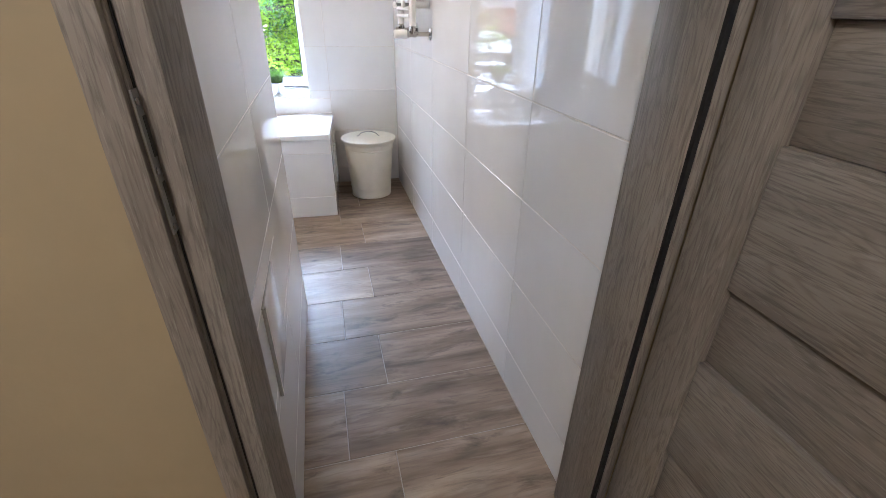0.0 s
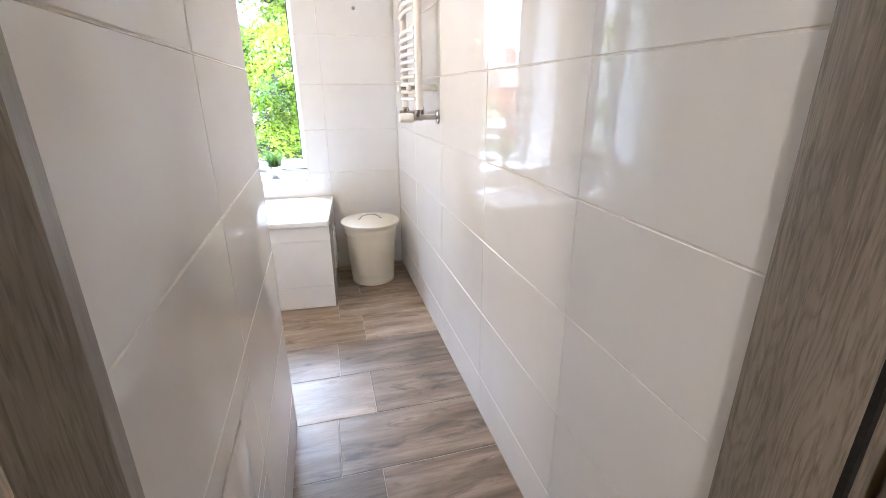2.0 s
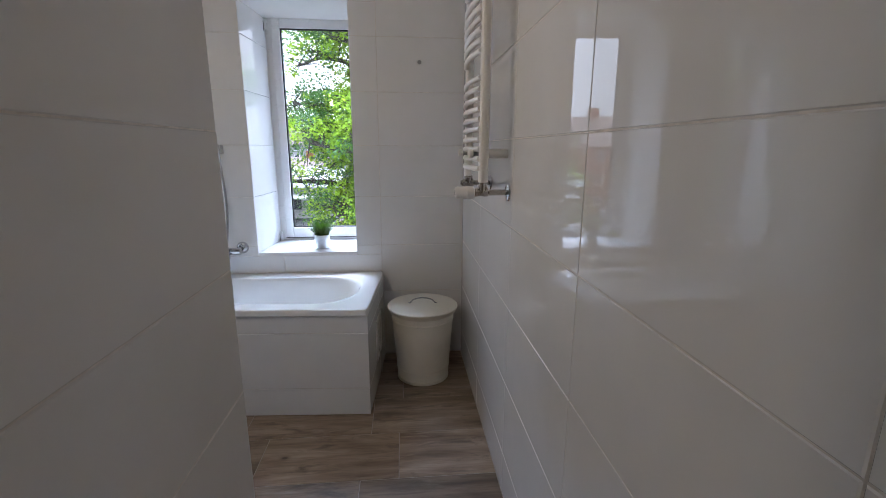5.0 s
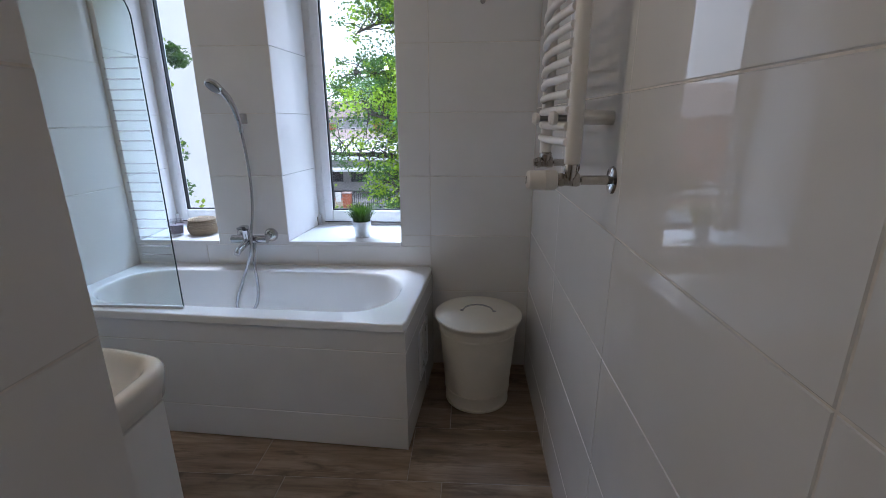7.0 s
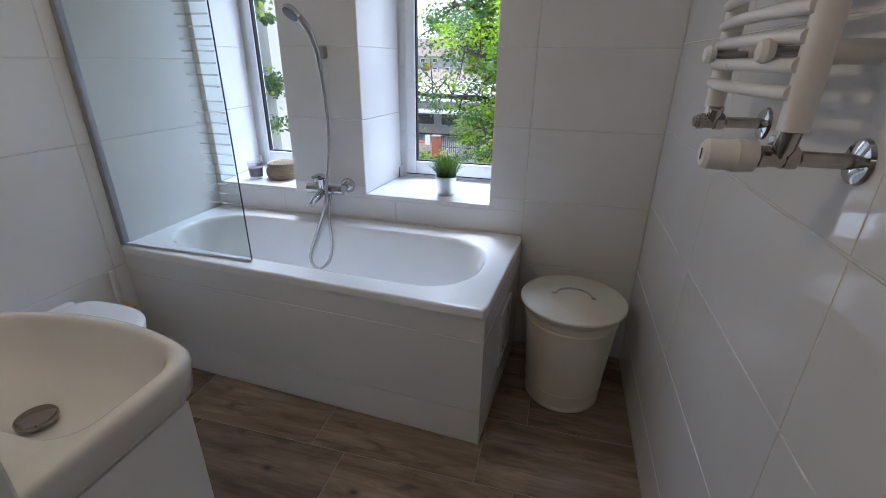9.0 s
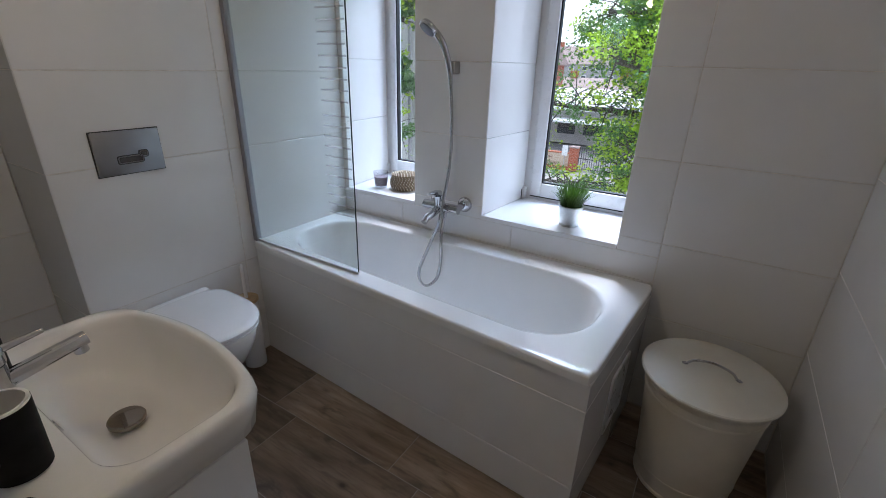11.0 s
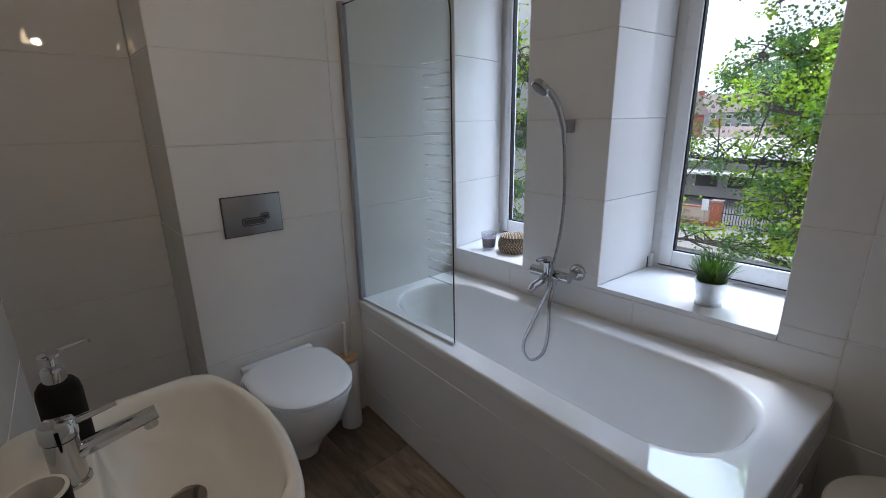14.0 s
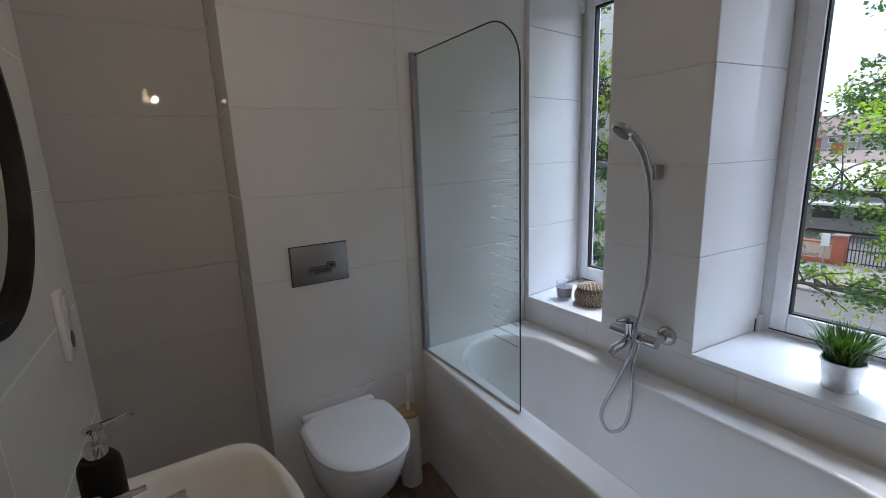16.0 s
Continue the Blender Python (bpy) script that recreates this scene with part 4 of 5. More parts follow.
def washbasin():
    w = thing("washbasin", (BX, BY, BZ - 0.075), "white ceramic washbasin with a bowed front on a vanity cabinet", "washbasin")
    yf, hx = 2.290, 0.263
    rings = [basin_ring(hx - 0.024, BY, yf - 0.03, 0.056, 0.05, BZ - 0.075), basin_ring(hx - 0.006, BY, yf - 0.006, 0.056, 0.05, BZ - 0.066), basin_ring(hx, BY, yf, 0.056, 0.05, BZ - 0.016),
             basin_ring(hx - 0.001, BY, yf - 0.001, 0.056, 0.05, BZ - 0.008), basin_ring(hx - 0.005, BY + 0.001, yf - 0.005, 0.056, 0.048, BZ - 0.002), basin_ring(hx - 0.010, BY + 0.002, yf - 0.009, 0.056, 0.046, BZ)]
    for inset, dz, rad in ((0.013, 0.0, 0.052), (0.018, -0.002, 0.056), (0.024, -0.008, 0.06), (0.030, -0.022, 0.067), (0.039, -0.045, 0.068), (0.052, -0.070, 0.068), (0.070, -0.092, 0.064), (0.093, -0.110, 0.058), (0.122, -0.1225, 0.05), (0.16, -0.130, 0.04), (0.21, -0.1335, 0.03)):
        rings.append(basin_ring(hx - 0.010 - inset, BY + 0.118 + 0.40 * inset, yf - 0.012 - 0.42 * inset, 0.056, rad, BZ + dz))
    part("bowl", loft(bmesh.new(), rings, cap_start=False), CERAMIC, w, sharp=75)
    bm = lathe(bmesh.new(), 0, 0, [(0.015, 0.0), (0.015, 0.008), (0.030, 0.0095), (0.032, 0.012), (0.032, 0.018), (0.030, 0.0205), (0.012, 0.0225)], 30)
    bmesh.ops.transform(bm, matrix=pose(BX - 0.020, 2.182, BZ - 0.134), verts=bm.verts)
    part("pop_up_waste", bm, CHROME_DARK_REFLECTION, w, "chrome pop-up waste cap")
    bm = lathe(bmesh.new(), 0, 0, [(0.011, 0.0), (0.0135, 0.002), (0.0125, 0.005), (0.008, 0.0055)], 20)
    bmesh.ops.transform(bm, matrix=pose(BX - 0.005, BY + 0.136, BZ - 0.05, -72, 0, 0), verts=bm.verts)
    part("overflow_ring", bm, CHROME, w, "chrome overflow ring")
    c = thing("vanity_cabinet", (BX, BY, 0), "white lacquered vanity cabinet standing on the floor", "cabinet")
    top, front = BZ - 0.076, 2.236
    for sgn in (-1, 1):
        part("side_panel", box_bm(BX + sgn * 0.244 - 0.008, BX + sgn * 0.244 + 0.008, BY, front + 0.019, 0.0, top, 0.002), WHITE_LACQUER, c)
    part("back_panel", box_bm(BX - 0.235, BX + 0.235, BY, BY + 0.01, 0.06, top), WHITE_LACQUER, c)
    part("bottom_panel", box_bm(BX - 0.235, BX + 0.235, BY + 0.011, front, 0.06, 0.078), WHITE_LACQUER, c)
    for sgn in (-1, 1):
        d = part("door", box_bm(BX + sgn * 0.1175 - 0.1155, BX + sgn * 0.1175 + 0.1155, front + 0.002, front + 0.019, 0.08, 0.668, 0.004), WHITE_LACQUER, c)
        bm = bmesh.new()
        hxx = BX + sgn * 0.03
        tube(bm, smooth_line([(hxx, front + 0.018, 0.53), (hxx, front + 0.041, 0.54), (hxx, front + 0.041, 0.64), (hxx, front + 0.018, 0.65)], 4), 0.005, 10)
        part("handle", bm, CHROME, d)


washbasin()


def basin_tap():
    t = thing("basin_tap", (BX, BY + 0.06, BZ), "chrome single-lever basin tap", "mixer tap")
    x, y = BX - 0.040, BY + 0.096
    bm = lathe(bmesh.new(), x, y, [(0.026, BZ), (0.026, BZ + 0.005), (0.022, BZ + 0.007), (0.022, BZ + 0.080)], 28)
    part("tap_body", bm, CHROME, t)
    bm = lathe(bmesh.new(), x, y, [(0.0225, BZ + 0.0815), (0.024, BZ + 0.083), (0.024, BZ + 0.104), (0.021, BZ + 0.109), (0.006, BZ + 0.111)], 28)
    part("tap_cap", bm, CHROME, t)
    bm = bmesh.new()
    tube(bm, [(x, y + 0.012, BZ + 0.048), (x, y + 0.125, BZ + 0.066)], [0.0145, 0.0125], 18)
    spout = part("spout", bm, CHROME, t)
    bm = bmesh.new()
    tube(bm, [(x, y + 0.112, BZ + 0.06), (x, y + 0.114, BZ + 0.043)], 0.011, 18)
    part("aerator", bm, CHROME, spout)
    bm = bmesh.new()
    tube(bm, [(x, y + 0.015, BZ + 0.1), (x, y + 0.075, BZ + 0.107)], [0.007, 0.0045], 12)
    part("lever", bm, CHROME, t)


basin_tap()


def soap_dispenser():
    cx, cy = -0.862, 2.052
    s = thing("soap_dispenser", (cx, cy, BZ), "matt black soap dispenser with a chrome pump on the basin", "soap dispenser")
    part("bottle", lathe(bmesh.new(), cx, cy, [(0.028, BZ + 0.0005), (0.031, BZ + 0.003), (0.031, BZ + 0.1096), (0.029, BZ + 0.1228), (0.024, BZ + 0.1307), (0.016, BZ + 0.1333)], 36), BLACK_MATTE, s)
    pump = part("collar", lathe(bmesh.new(), cx, cy, [(0.0165, BZ + 0.1336), (0.0165, BZ + 0.1531), (0.013, BZ + 0.1571), (0.006, BZ + 0.1584)], 28), CHROME, s, "chrome pump collar")
    part("plunger", lathe(bmesh.new(), cx, cy, [(0.0055, BZ + 0.1584), (0.0055, BZ + 0.1756)], 16), CHROME, pump)
    bm = lathe(bmesh.new(), cx, cy, [(0.008, BZ + 0.1742), (0.015, BZ + 0.1782), (0.015, BZ + 0.1822), (0.008, BZ + 0.1848)], 24)
    tube(bm, [(cx - 0.008, cy + 0.006, BZ + 0.1802), (cx - 0.015, cy + 0.05, BZ + 0.1848), (cx - 0.016, cy + 0.056, BZ + 0.1795)], [0.004, 0.0028, 0.0022], 10)
    part("nozzle", bm, CHROME, pump)


soap_dispenser()


def tumbler():
    cx, cy = -0.605, 2.018
    t = thing("tumbler", (cx, cy, BZ), "matt black tumbler with a white inside on the basin", "tumbler")
    part("outer", lathe(bmesh.new(), cx, cy, [(0.029, BZ + 0.0005), (0.032, BZ + 0.003), (0.0335, BZ + 0.1075), (0.032, BZ + 0.1081)], 36, True, False), BLACK_MATTE, t)
    part("inner", lathe(bmesh.new(), cx, cy, [(0.0332, BZ + 0.1077), (0.0325, BZ + 0.1103), (0.0285, BZ + 0.1103), (0.027, BZ + 0.0224), (0.01, BZ + 0.02016)], 36, False, True), CERAMIC, t, "white glazed inside and rim")


tumbler()


def chrome_stand():
    cx, cy = -0.512, 1.992
    c = thing("razor_stand", (cx, cy, BZ), "small chrome razor stand on the back corner of the basin", "razor stand")
    part("base", lathe(bmesh.new(), cx, cy, [(0.014, BZ + 0.0005), (0.0155, BZ + 0.002), (0.0155, BZ + 0.020), (0.0135, BZ + 0.0225), (0.006, BZ + 0.0235)], 28), CHROME, c)
    part("collar", lathe(bmesh.new(), cx, cy, [(0.0165, BZ + 0.010), (0.017, BZ + 0.011), (0.017, BZ + 0.0135), (0.0165, BZ + 0.0145)], 28, False, False), CHROME_DARK_REFLECTION, c)


chrome_stand()


# ---- toilet ----
def toilet():
    ty, xb, xf, dz = 2.668, XT + 0.002, -1.172, 0.03
    t = thing("toilet", (XT, ty, 0.1), "white wall-hung toilet with its lid closed", "toilet")

    def d_ring(x_back, x_front, half, zz, n=64, sharp=2.3, back_half=None):
        pts = []
        mid = x_back + (x_front - x_back) * 0.42
        for k in range(n):
            a = 2 * math.pi * k / n
            c, s = math.cos(a), math.sin(a)
            rx = (x_front - mid) if c > 0 else (mid - x_back)
            e = 2 / sharp if c > 0 else 2 / 5.5
            hb = half if c > 0 else half * (1 - 0.16 * abs(c) ** 2)
            pts.append((mid + rx * math.copysign(abs(c) ** e, c), ty + hb * math.copysign(abs(s) ** (2 / sharp if c > 0 else 2 / 3.2), s), zz + dz))
        return pts

    rings = [d_ring(xb, xb + 0.24, 0.075, 0.07), d_ring(xb, xb + 0.25, 0.088, 0.10), d_ring(xb, xb + 0.30, 0.115, 0.17), d_ring(xb, xb + 0.37, 0.15, 0.25), d_ring(xb, xf - 0.03, 0.164, 0.325), d_ring(xb, xf - 0.008, 0.170, 0.385), d_ring(xb, xf - 0.01, 0.168, 0.394)]
    part("bowl", loft(bmesh.new(), rings), CERAMIC, t)
    seat_rings = [d_ring(xb + 0.045, xf - 0.006, 0.166, 0.3955), d_ring(xb + 0.043, xf, 0.172, 0.399), d_ring(xb + 0.043, xf, 0.172, 0.406), d_ring(xb + 0.045, xf - 0.004, 0.168, 0.4085)]
    part("seat", loft(bmesh.new(), seat_rings), SEAT_PLASTIC, t)
    lid_rings = [d_ring(xb + 0.045, xf - 0.004, 0.169, 0.410), d_ring(xb + 0.042, xf + 0.002, 0.174, 0.414), d_ring(xb + 0.042, xf + 0.002, 0.174, 0.424), d_ring(xb + 0.046, xf - 0.004, 0.169, 0.4285), d_ring(xb + 0.06, xf - 0.03, 0.155, 0.4305)]
    part("lid", loft(bmesh.new(), lid_rings), SEAT_PLASTIC, t, "closed white seat lid")
    part("hinge_bar", box_bm(xb + 0.008, xb + 0.045, ty - 0.145, ty + 0.145, 0.395 + dz, 0.424 + dz, 0.008, 3), SEAT_PLASTIC, t)
    p = thing("flush_plate", (XT, 2.656, 0.96), "satin grey dual flush plate on the tiled wall", "flush plate")
    # dark sheet behind the plate draws the shade along its edge
    part("shadow_gap", box_bm(XT + 0.0003, XT + 0.003, 2.549, 2.763, 0.955, 1.103), RECESS_SHADE, p)
    plate = part("plate", box_bm(XT + 0.0005, XT + 0.011, 2.552, 2.760, 0.958, 1.100, 0.004), SATIN_CHROME, p)
    for y0, y1, z0, z1 in ((2.615, 2.693, 0.994, 1.018), (2.683, 2.710, 1.010, 1.030)):
        cy, cz = (y0 + y1) / 2, (z0 + z1) / 2
        base = rounded_rect(cy, cz, (y1 - y0) / 2, (z1 - z0) / 2, 0.006, 0, 32)
        inner = rounded_rect(cy, cz, (y1 - y0) / 2 - 0.003, (z1 - z0) / 2 - 0.003, 0.004, 0, 32)
        bm = loft(bmesh.new(), [[(XT + 0.011, a, b) for a, b, _ in base], [(XT + 0.0135, a, b) for a, b, _ in base], [(XT + 0.0135, a, b) for a, b, _ in inner], [(XT + 0.0115, a, b) for a, b, _ in inner]])
        btn = part("flush_button", bm, CHROME, plate, "chrome-rimmed flush button")
        # raised dark ring in place of the shaded gap
        edge = rounded_rect(cy, cz, (y1 - y0) / 2 + 0.003, (z1 - z0) / 2 + 0.003, 0.007, 0, 32)
        bm = loft(bmesh.new(), [[(XT + 0.0105, a, b) for a, b, _ in edge], [(XT + 0.0116, a, b) for a, b, _ in edge]])
        part("button_gap", bm, RECESS_SHADE, btn, "dark ring for the shade round the button")


toilet()


def toilet_brush():
    cx, cy = -1.552, 2.955
    b = thing("toilet_brush", (cx, cy, 0), "white toilet brush holder with a pale bamboo lid on the floor", "toilet brush")
    part("holder", lathe(bmesh.new(), cx, cy, [(0.044, 0.0), (0.047, 0.003), (0.047, 0.331), (0.045, 0.334)], 36), SEAT_PLASTIC, b)
    part("lid", lathe(bmesh.new(), cx, cy, [(0.049, 0.3345), (0.050, 0.336), (0.050, 0.348), (0.048, 0.35), (0.012, 0.351)], 36), BAMBOO, b, "pale bamboo lid")
    part("brush_handle", lathe(bmesh.new(), cx, cy, [(0.0085, 0.3505), (0.0085, 0.505), (0.007, 0.512), (0.004, 0.514)], 16), SEAT_PLASTIC, b)


toilet_brush()


# ---- things on the sills ----
def potted_grass():
    cx, cy, z = -0.404, 3.788, ZS
    p = thing("potted_grass", (cx, cy, z), "small green grass plant in a galvanised pot on the sill", "potted plant")
    part("pot", lathe(bmesh.new(), cx, cy, [(0.04092, z + 0.0005), (0.04278, z + 0.002), (0.04278, z + 0.008), (0.04092, z + 0.010), (0.05084, z + 0.083), (0.05394, z + 0.084), (0.05394, z + 0.089), (0.0496, z + 0.09), (0.04588, z + 0.07)], 40, True, False), ZINC, p, "galvanised metal pot")
    part("soil", lathe(bmesh.new(), cx, cy, [(0.04588, z + 0.070), (0.04588, z + 0.074), (0.012, z + 0.077)], 30), SOIL, p)
    rng = random.Random(4)
    bm = bmesh.new()
    for _ in range(420):
        a, rr = rng.uniform(0, 2 * math.pi), 0.041 * rng.random() ** 0.5
        bx, by = cx + rr * math.cos(a), cy + rr * math.sin(a)
        h, lean, w = rng.uniform(0.065, 0.125), rng.uniform(0.0, 0.04) + rr * 0.9, rng.uniform(0.0016, 0.0028)
        ang = a + rng.uniform(-0.7, 0.7)
        dx, dy = math.cos(ang), math.sin(ang)
        tx, ty = -dy * w, dx * w
        lo = []
        for f in (0, 0.4, 0.75):
            ox, oy, oz = bx + dx * lean * f * f, by + dy * lean * f * f, z + 0.072 + h * f
            k = 1 - 0.35 * f
            lo.append((bm.verts.new((ox - tx * k, oy - ty * k, oz)), bm.verts.new((ox + tx * k, oy + ty * k, oz))))
        tip = bm.verts.new((bx + dx * lean, by + dy * lean, z + 0.072 + h * 0.97))
        for (a0, a1), (b0, b1) in zip(lo, lo[1:]):
            bm.faces.new((a0, a1, b1, b0))
        bm.faces.new((lo[-1][0], lo[-1][1], tip))
    part("grass", bm, GRASS_BLADE, p, "spiky green grass blades")


potted_grass()


def candle_glass():
    cx, cy, z = -1.448, 3.778, ZS
    c = thing("candle_glass", (cx, cy, z), "mauve candle in a clear glass cup on the sill", "candle")
    cup = part("cup", lathe(bmesh.new(), cx, cy, [(0.032, z + 0.0005), (0.035, z + 0.002), (0.041, z + 0.088), (0.0395, z + 0.089), (0.0335, z + 0.012), (0.01, z + 0.011)], 36), CUP_GLASS, c, "clear glass cup")
    cup.visible_shadow = False
    part("wax", lathe(bmesh.new(), cx, cy, [(0.033, z + 0.0125), (0.0365, z + 0.060), (0.01, z + 0.061)], 32), WAX, c, "mauve candle wax")
    bm = bmesh.new()
    tube(bm, [(cx, cy, z + 0.061), (cx + 0.001, cy, z + 0.069)], 0.0012, 6)
    part("wick", bm, SOIL, c)


candle_glass()


def wicker_box():
    cx, cy, z = -1.325, 3.830, ZS
    b = thing("wicker_box", (cx, cy, z), "round lidded basket of brown seagrass with pale stitching on the sill", "basket")

    def coil(name, r, zz, tube_r, parent, label="", lift=0.0, twist=0.0):
        """One turn of seagrass with its pale stitches."""
        rings = []
        for k in range(40):
            a = 2 * math.pi * k / 40
            rings.append([(cx + (r + tube_r * math.cos(q)) * math.cos(a), cy + (r + tube_r * math.cos(q)) * math.sin(a), zz + tube_r * math.sin(q)) for q in (2 * math.pi * j / 8 for j in range(8))])
        rings.append(rings[0])
        o = part(name, loft(bmesh.new(), rings, False, False), WICKER_DARK, parent, label, 60)
        bm = bmesh.new()
        count = max(6, int(r * 420))
        for k in range(count):
            a = 2 * math.pi * (k + twist) / count
            m = pose(cx + (r + tube_r * 0.55) * math.cos(a), cy + (r + tube_r * 0.55) * math.sin(a), zz + lift, 0, 0, math.degrees(a))
            bmesh.ops.create_icosphere(bm, subdivisions=1, radius=1, matrix=m @ pose(0, 0, 0, 35) @ Matrix.Diagonal((tube_r * 0.62, 0.0022, tube_r * 1.0, 1)))
        part("stitching", bm, WICKER_PALE, o, "pale paper stitching", 60)
        return o

    n = 8
    for i in range(n):
        coil("seagrass_turn", 0.062 + 0.014 * math.sin(math.pi * (i + 0.6) / n), z + 0.0055 + i * 0.0092, 0.0055, b, twist=0.5 * i)
    part("basket_floor", lathe(bmesh.new(), cx, cy, [(0.058, z + 0.001), (0.058, z + 0.006)], 30), WICKER_DARK, b)
    zl = z + 0.0055 + n * 0.0092 + 0.002
    for i, (r, zz) in enumerate([(0.066, zl - 0.001), (0.0575, zl + 0.002), (0.0485, zl + 0.0035), (0.0385, zl + 0.006), (0.0285, zl + 0.008), (0.0185, zl + 0.009), (0.008, zl + 0.0095)]):
        coil("lid_turn", r, zz, 0.0055, b, "coiled seagrass lid" if i == 0 else "", 0.0022, 0.5 * i)


wicker_box()


# ---- mirror, switch, lamp and a wall plug ----
def sink_wall_y(x):
    return YP + (YQ - YP) * (XP - x) / (XP - XQ)


def round_mirror():
    cx, cz, r = -0.870, 1.465, 0.29
    yb = sink_wall_y(cx - r) + 0.002
    m = thing("round_mirror", (cx, yb, cz - r), "round wall mirror in a black frame", "mirror")
    prof = [(r - 0.03, 0.0), (r, 0.0), (r + 0.002, 0.004), (r + 0.002, 0.030), (r - 0.004, 0.034), (r - 0.022, 0.034), (r - 0.025, 0.02)]
    bm = bmesh.new()
    rings = []
    for k in range(73):
        a = 2 * math.pi * k / 72
        rings.append([(cx + q * math.cos(a), yb + d, cz + q * math.sin(a)) for q, d in prof])
    loft(bm, rings, False, False)
    part("frame", bm, BLACK_MATTE, m)
    bm = bmesh.new()
    loft(bm, [[(cx + (r - 0.024) * math.cos(2 * math.pi * k / 72), yb + d, cz + (r - 0.024) * math.sin(2 * math.pi * k / 72)) for k in range(72)] for d in (0.004, 0.018)])
    part("glass", bm, MIRROR, m, "silvered mirror glass")


round_mirror()


def switch_and_socket():
    x0, x1, z0, z1 = -1.347, -1.262, 0.976, 1.138
    y = sink_wall_y(x0)
    s = thing("switch_socket", ((x0 + x1) / 2, y, z0), "white light switch and socket in one upright frame", "light switch")
    cover = part("cover_frame", box_bm(x0, x1, y - 0.003, y + 0.010, z0, z1, 0.003), SEAT_PLASTIC, s)
    part("rocker", box_bm(x0 + 0.015, x1 - 0.015, y + 0.0095, y + 0.0145, z1 - 0.067, z1 - 0.013, 0.002), SEAT_PLASTIC, cover)
    bm = bmesh.new()
    tube(bm, [((x0 + x1) / 2, y + 0.0095, z0 + 0.04), ((x0 + x1) / 2, y + 0.0125, z0 + 0.04)], [0.027, 0.026], 28)
    socket = part("socket", bm, SEAT_PLASTIC, s)
    # flat dark disc painted in for the shade inside the socket
    bm = bmesh.new()
    tube(bm, [((x0 + x1) / 2, y + 0.0122, z0 + 0.04), ((x0 + x1) / 2, y + 0.0130, z0 + 0.04)], 0.020, 28)
    part("socket_recess", bm, RECESS_SHADE, socket, "dark disc for the shade in the socket's recess")


switch_and_socket()


def wall_lamp():
    x, z = -0.62, 1.80
    y = sink_wall_y(x)
    w = thing("wall_lamp", (x, y, 1.9), "small wall lamp with a bare warm filament bulb above the mirror", "wall lamp")
    bm = lathe(bmesh.new(), 0, 0, [(0.045, 0), (0.045, 0.012), (0.04, 0.018), (0.01, 0.02)], 28)
    bmesh.ops.transform(bm, matrix=pose(x, y, 1.93, -90, 0, 0), verts=bm.verts)
    part("backplate", bm, BLACK_MATTE, w)
    bm = bmesh.new()
    tube(bm, smooth_line([(x, y + 0.018, 1.93), (x, y + 0.14, 1.945), (x, 2.19, 1.93), (x, 2.19, 1.885)], 6), 0.006, 12)
    part("arm", bm, BLACK_MATTE, w)
    part("bulb_holder", lathe(bmesh.new(), x, 2.19, [(0.017, 1.845), (0.019, 1.847), (0.019, 1.885), (0.008, 1.89)], 20), BLACK_MATTE, w)
    part("bulb", lathe(bmesh.new(), x, 2.19, [(0.004, 1.768), (0.012, 1.77), (0.016, 1.785), (0.015, 1.80), (0.010, 1.83), (0.008, 1.8445)], 20), BULB, w, "glowing filament bulb")


wall_lamp()

bm = lathe(bmesh.new(), 0, 0, [(0.011, 0), (0.012, 0.004), (0.009, 0.012), (0.004, 0.0125)], 18)
bmesh.ops.transform(bm, matrix=pose(0.226, YW - 0.0005, 1.816, 90, 0, 0), verts=bm.verts)
tagged(part("pipe_plug", bm, SATIN_CHROME), "small dark metal plug in the tiled wall", "wall plug")


# ---- outside ----
ZG = -5.35
ground = tagged(part("ground", box_bm(-900, 900, 4.4, 1500, ZG - 0.6, ZG - 0.12), ASPHALT), "grey asphalt street far below the window", "road", kind="structure")
tagged(part("pavement", box_bm(-60, 60, 27.0, 33.0, ZG - 0.12, ZG, 0.02), PAVING), "pale paved footpath with a kerb", "pavement", kind="structure")
tagged(part("pavement", box_bm(-60, 60, 5.0, 12.0, ZG - 0.12, ZG, 0.02), PAVING), "pale paved footpath with a kerb", "pavement", kind="structure")


def text_mesh(body, size, m, mat, parent, name="lettering"):
    c = bpy.data.curves.new(name, "FONT")
    c.body, c.size, c.extrude = body, size, 0.004
    tmp = bpy.data.objects.new(name, c)
    me = bpy.data.meshes.new_from_object(tmp)
    bpy.data.objects.remove(tmp)
    me.materials.append(mat)
    ob = new(name, me)
    ob.parent = parent
    ob.matrix_basis = parent.matrix_world.inverted() @ m
    return tagged(ob, "hand-sprayed brown letters")


def street_wall(x0, x1, words):
    y = 33.1
    w = thing("street_wall", ((x0 + x1) / 2, y, ZG), "beige plastered wall with brick base, coping and sprayed letters", "wall")
    part("panel", box_bm(x0, x1, y, y + 0.25, ZG + 0.25, ZG + 1.12), PLASTER_BEIGE, w)
    part("brick_base", box_bm(x0, x1, y - 0.05, y + 0.3, ZG - 0.1, ZG + 0.25, 0.02), BRICK_RED, w)
    part("coping", box_bm(x0, x1, y - 0.06, y + 0.31, ZG + 1.12, ZG + 1.21, 0.02), BRICK_RED, w)
    for row, (txt, size, dx) in enumerate(words):
        text_mesh(txt, size, Matrix.Translation((x1 - dx, y - 0.003, ZG + 0.66 - row * 0.36)) @ pose(0, 0, 0, 90, 0, 0), PAINT_BROWN, w)


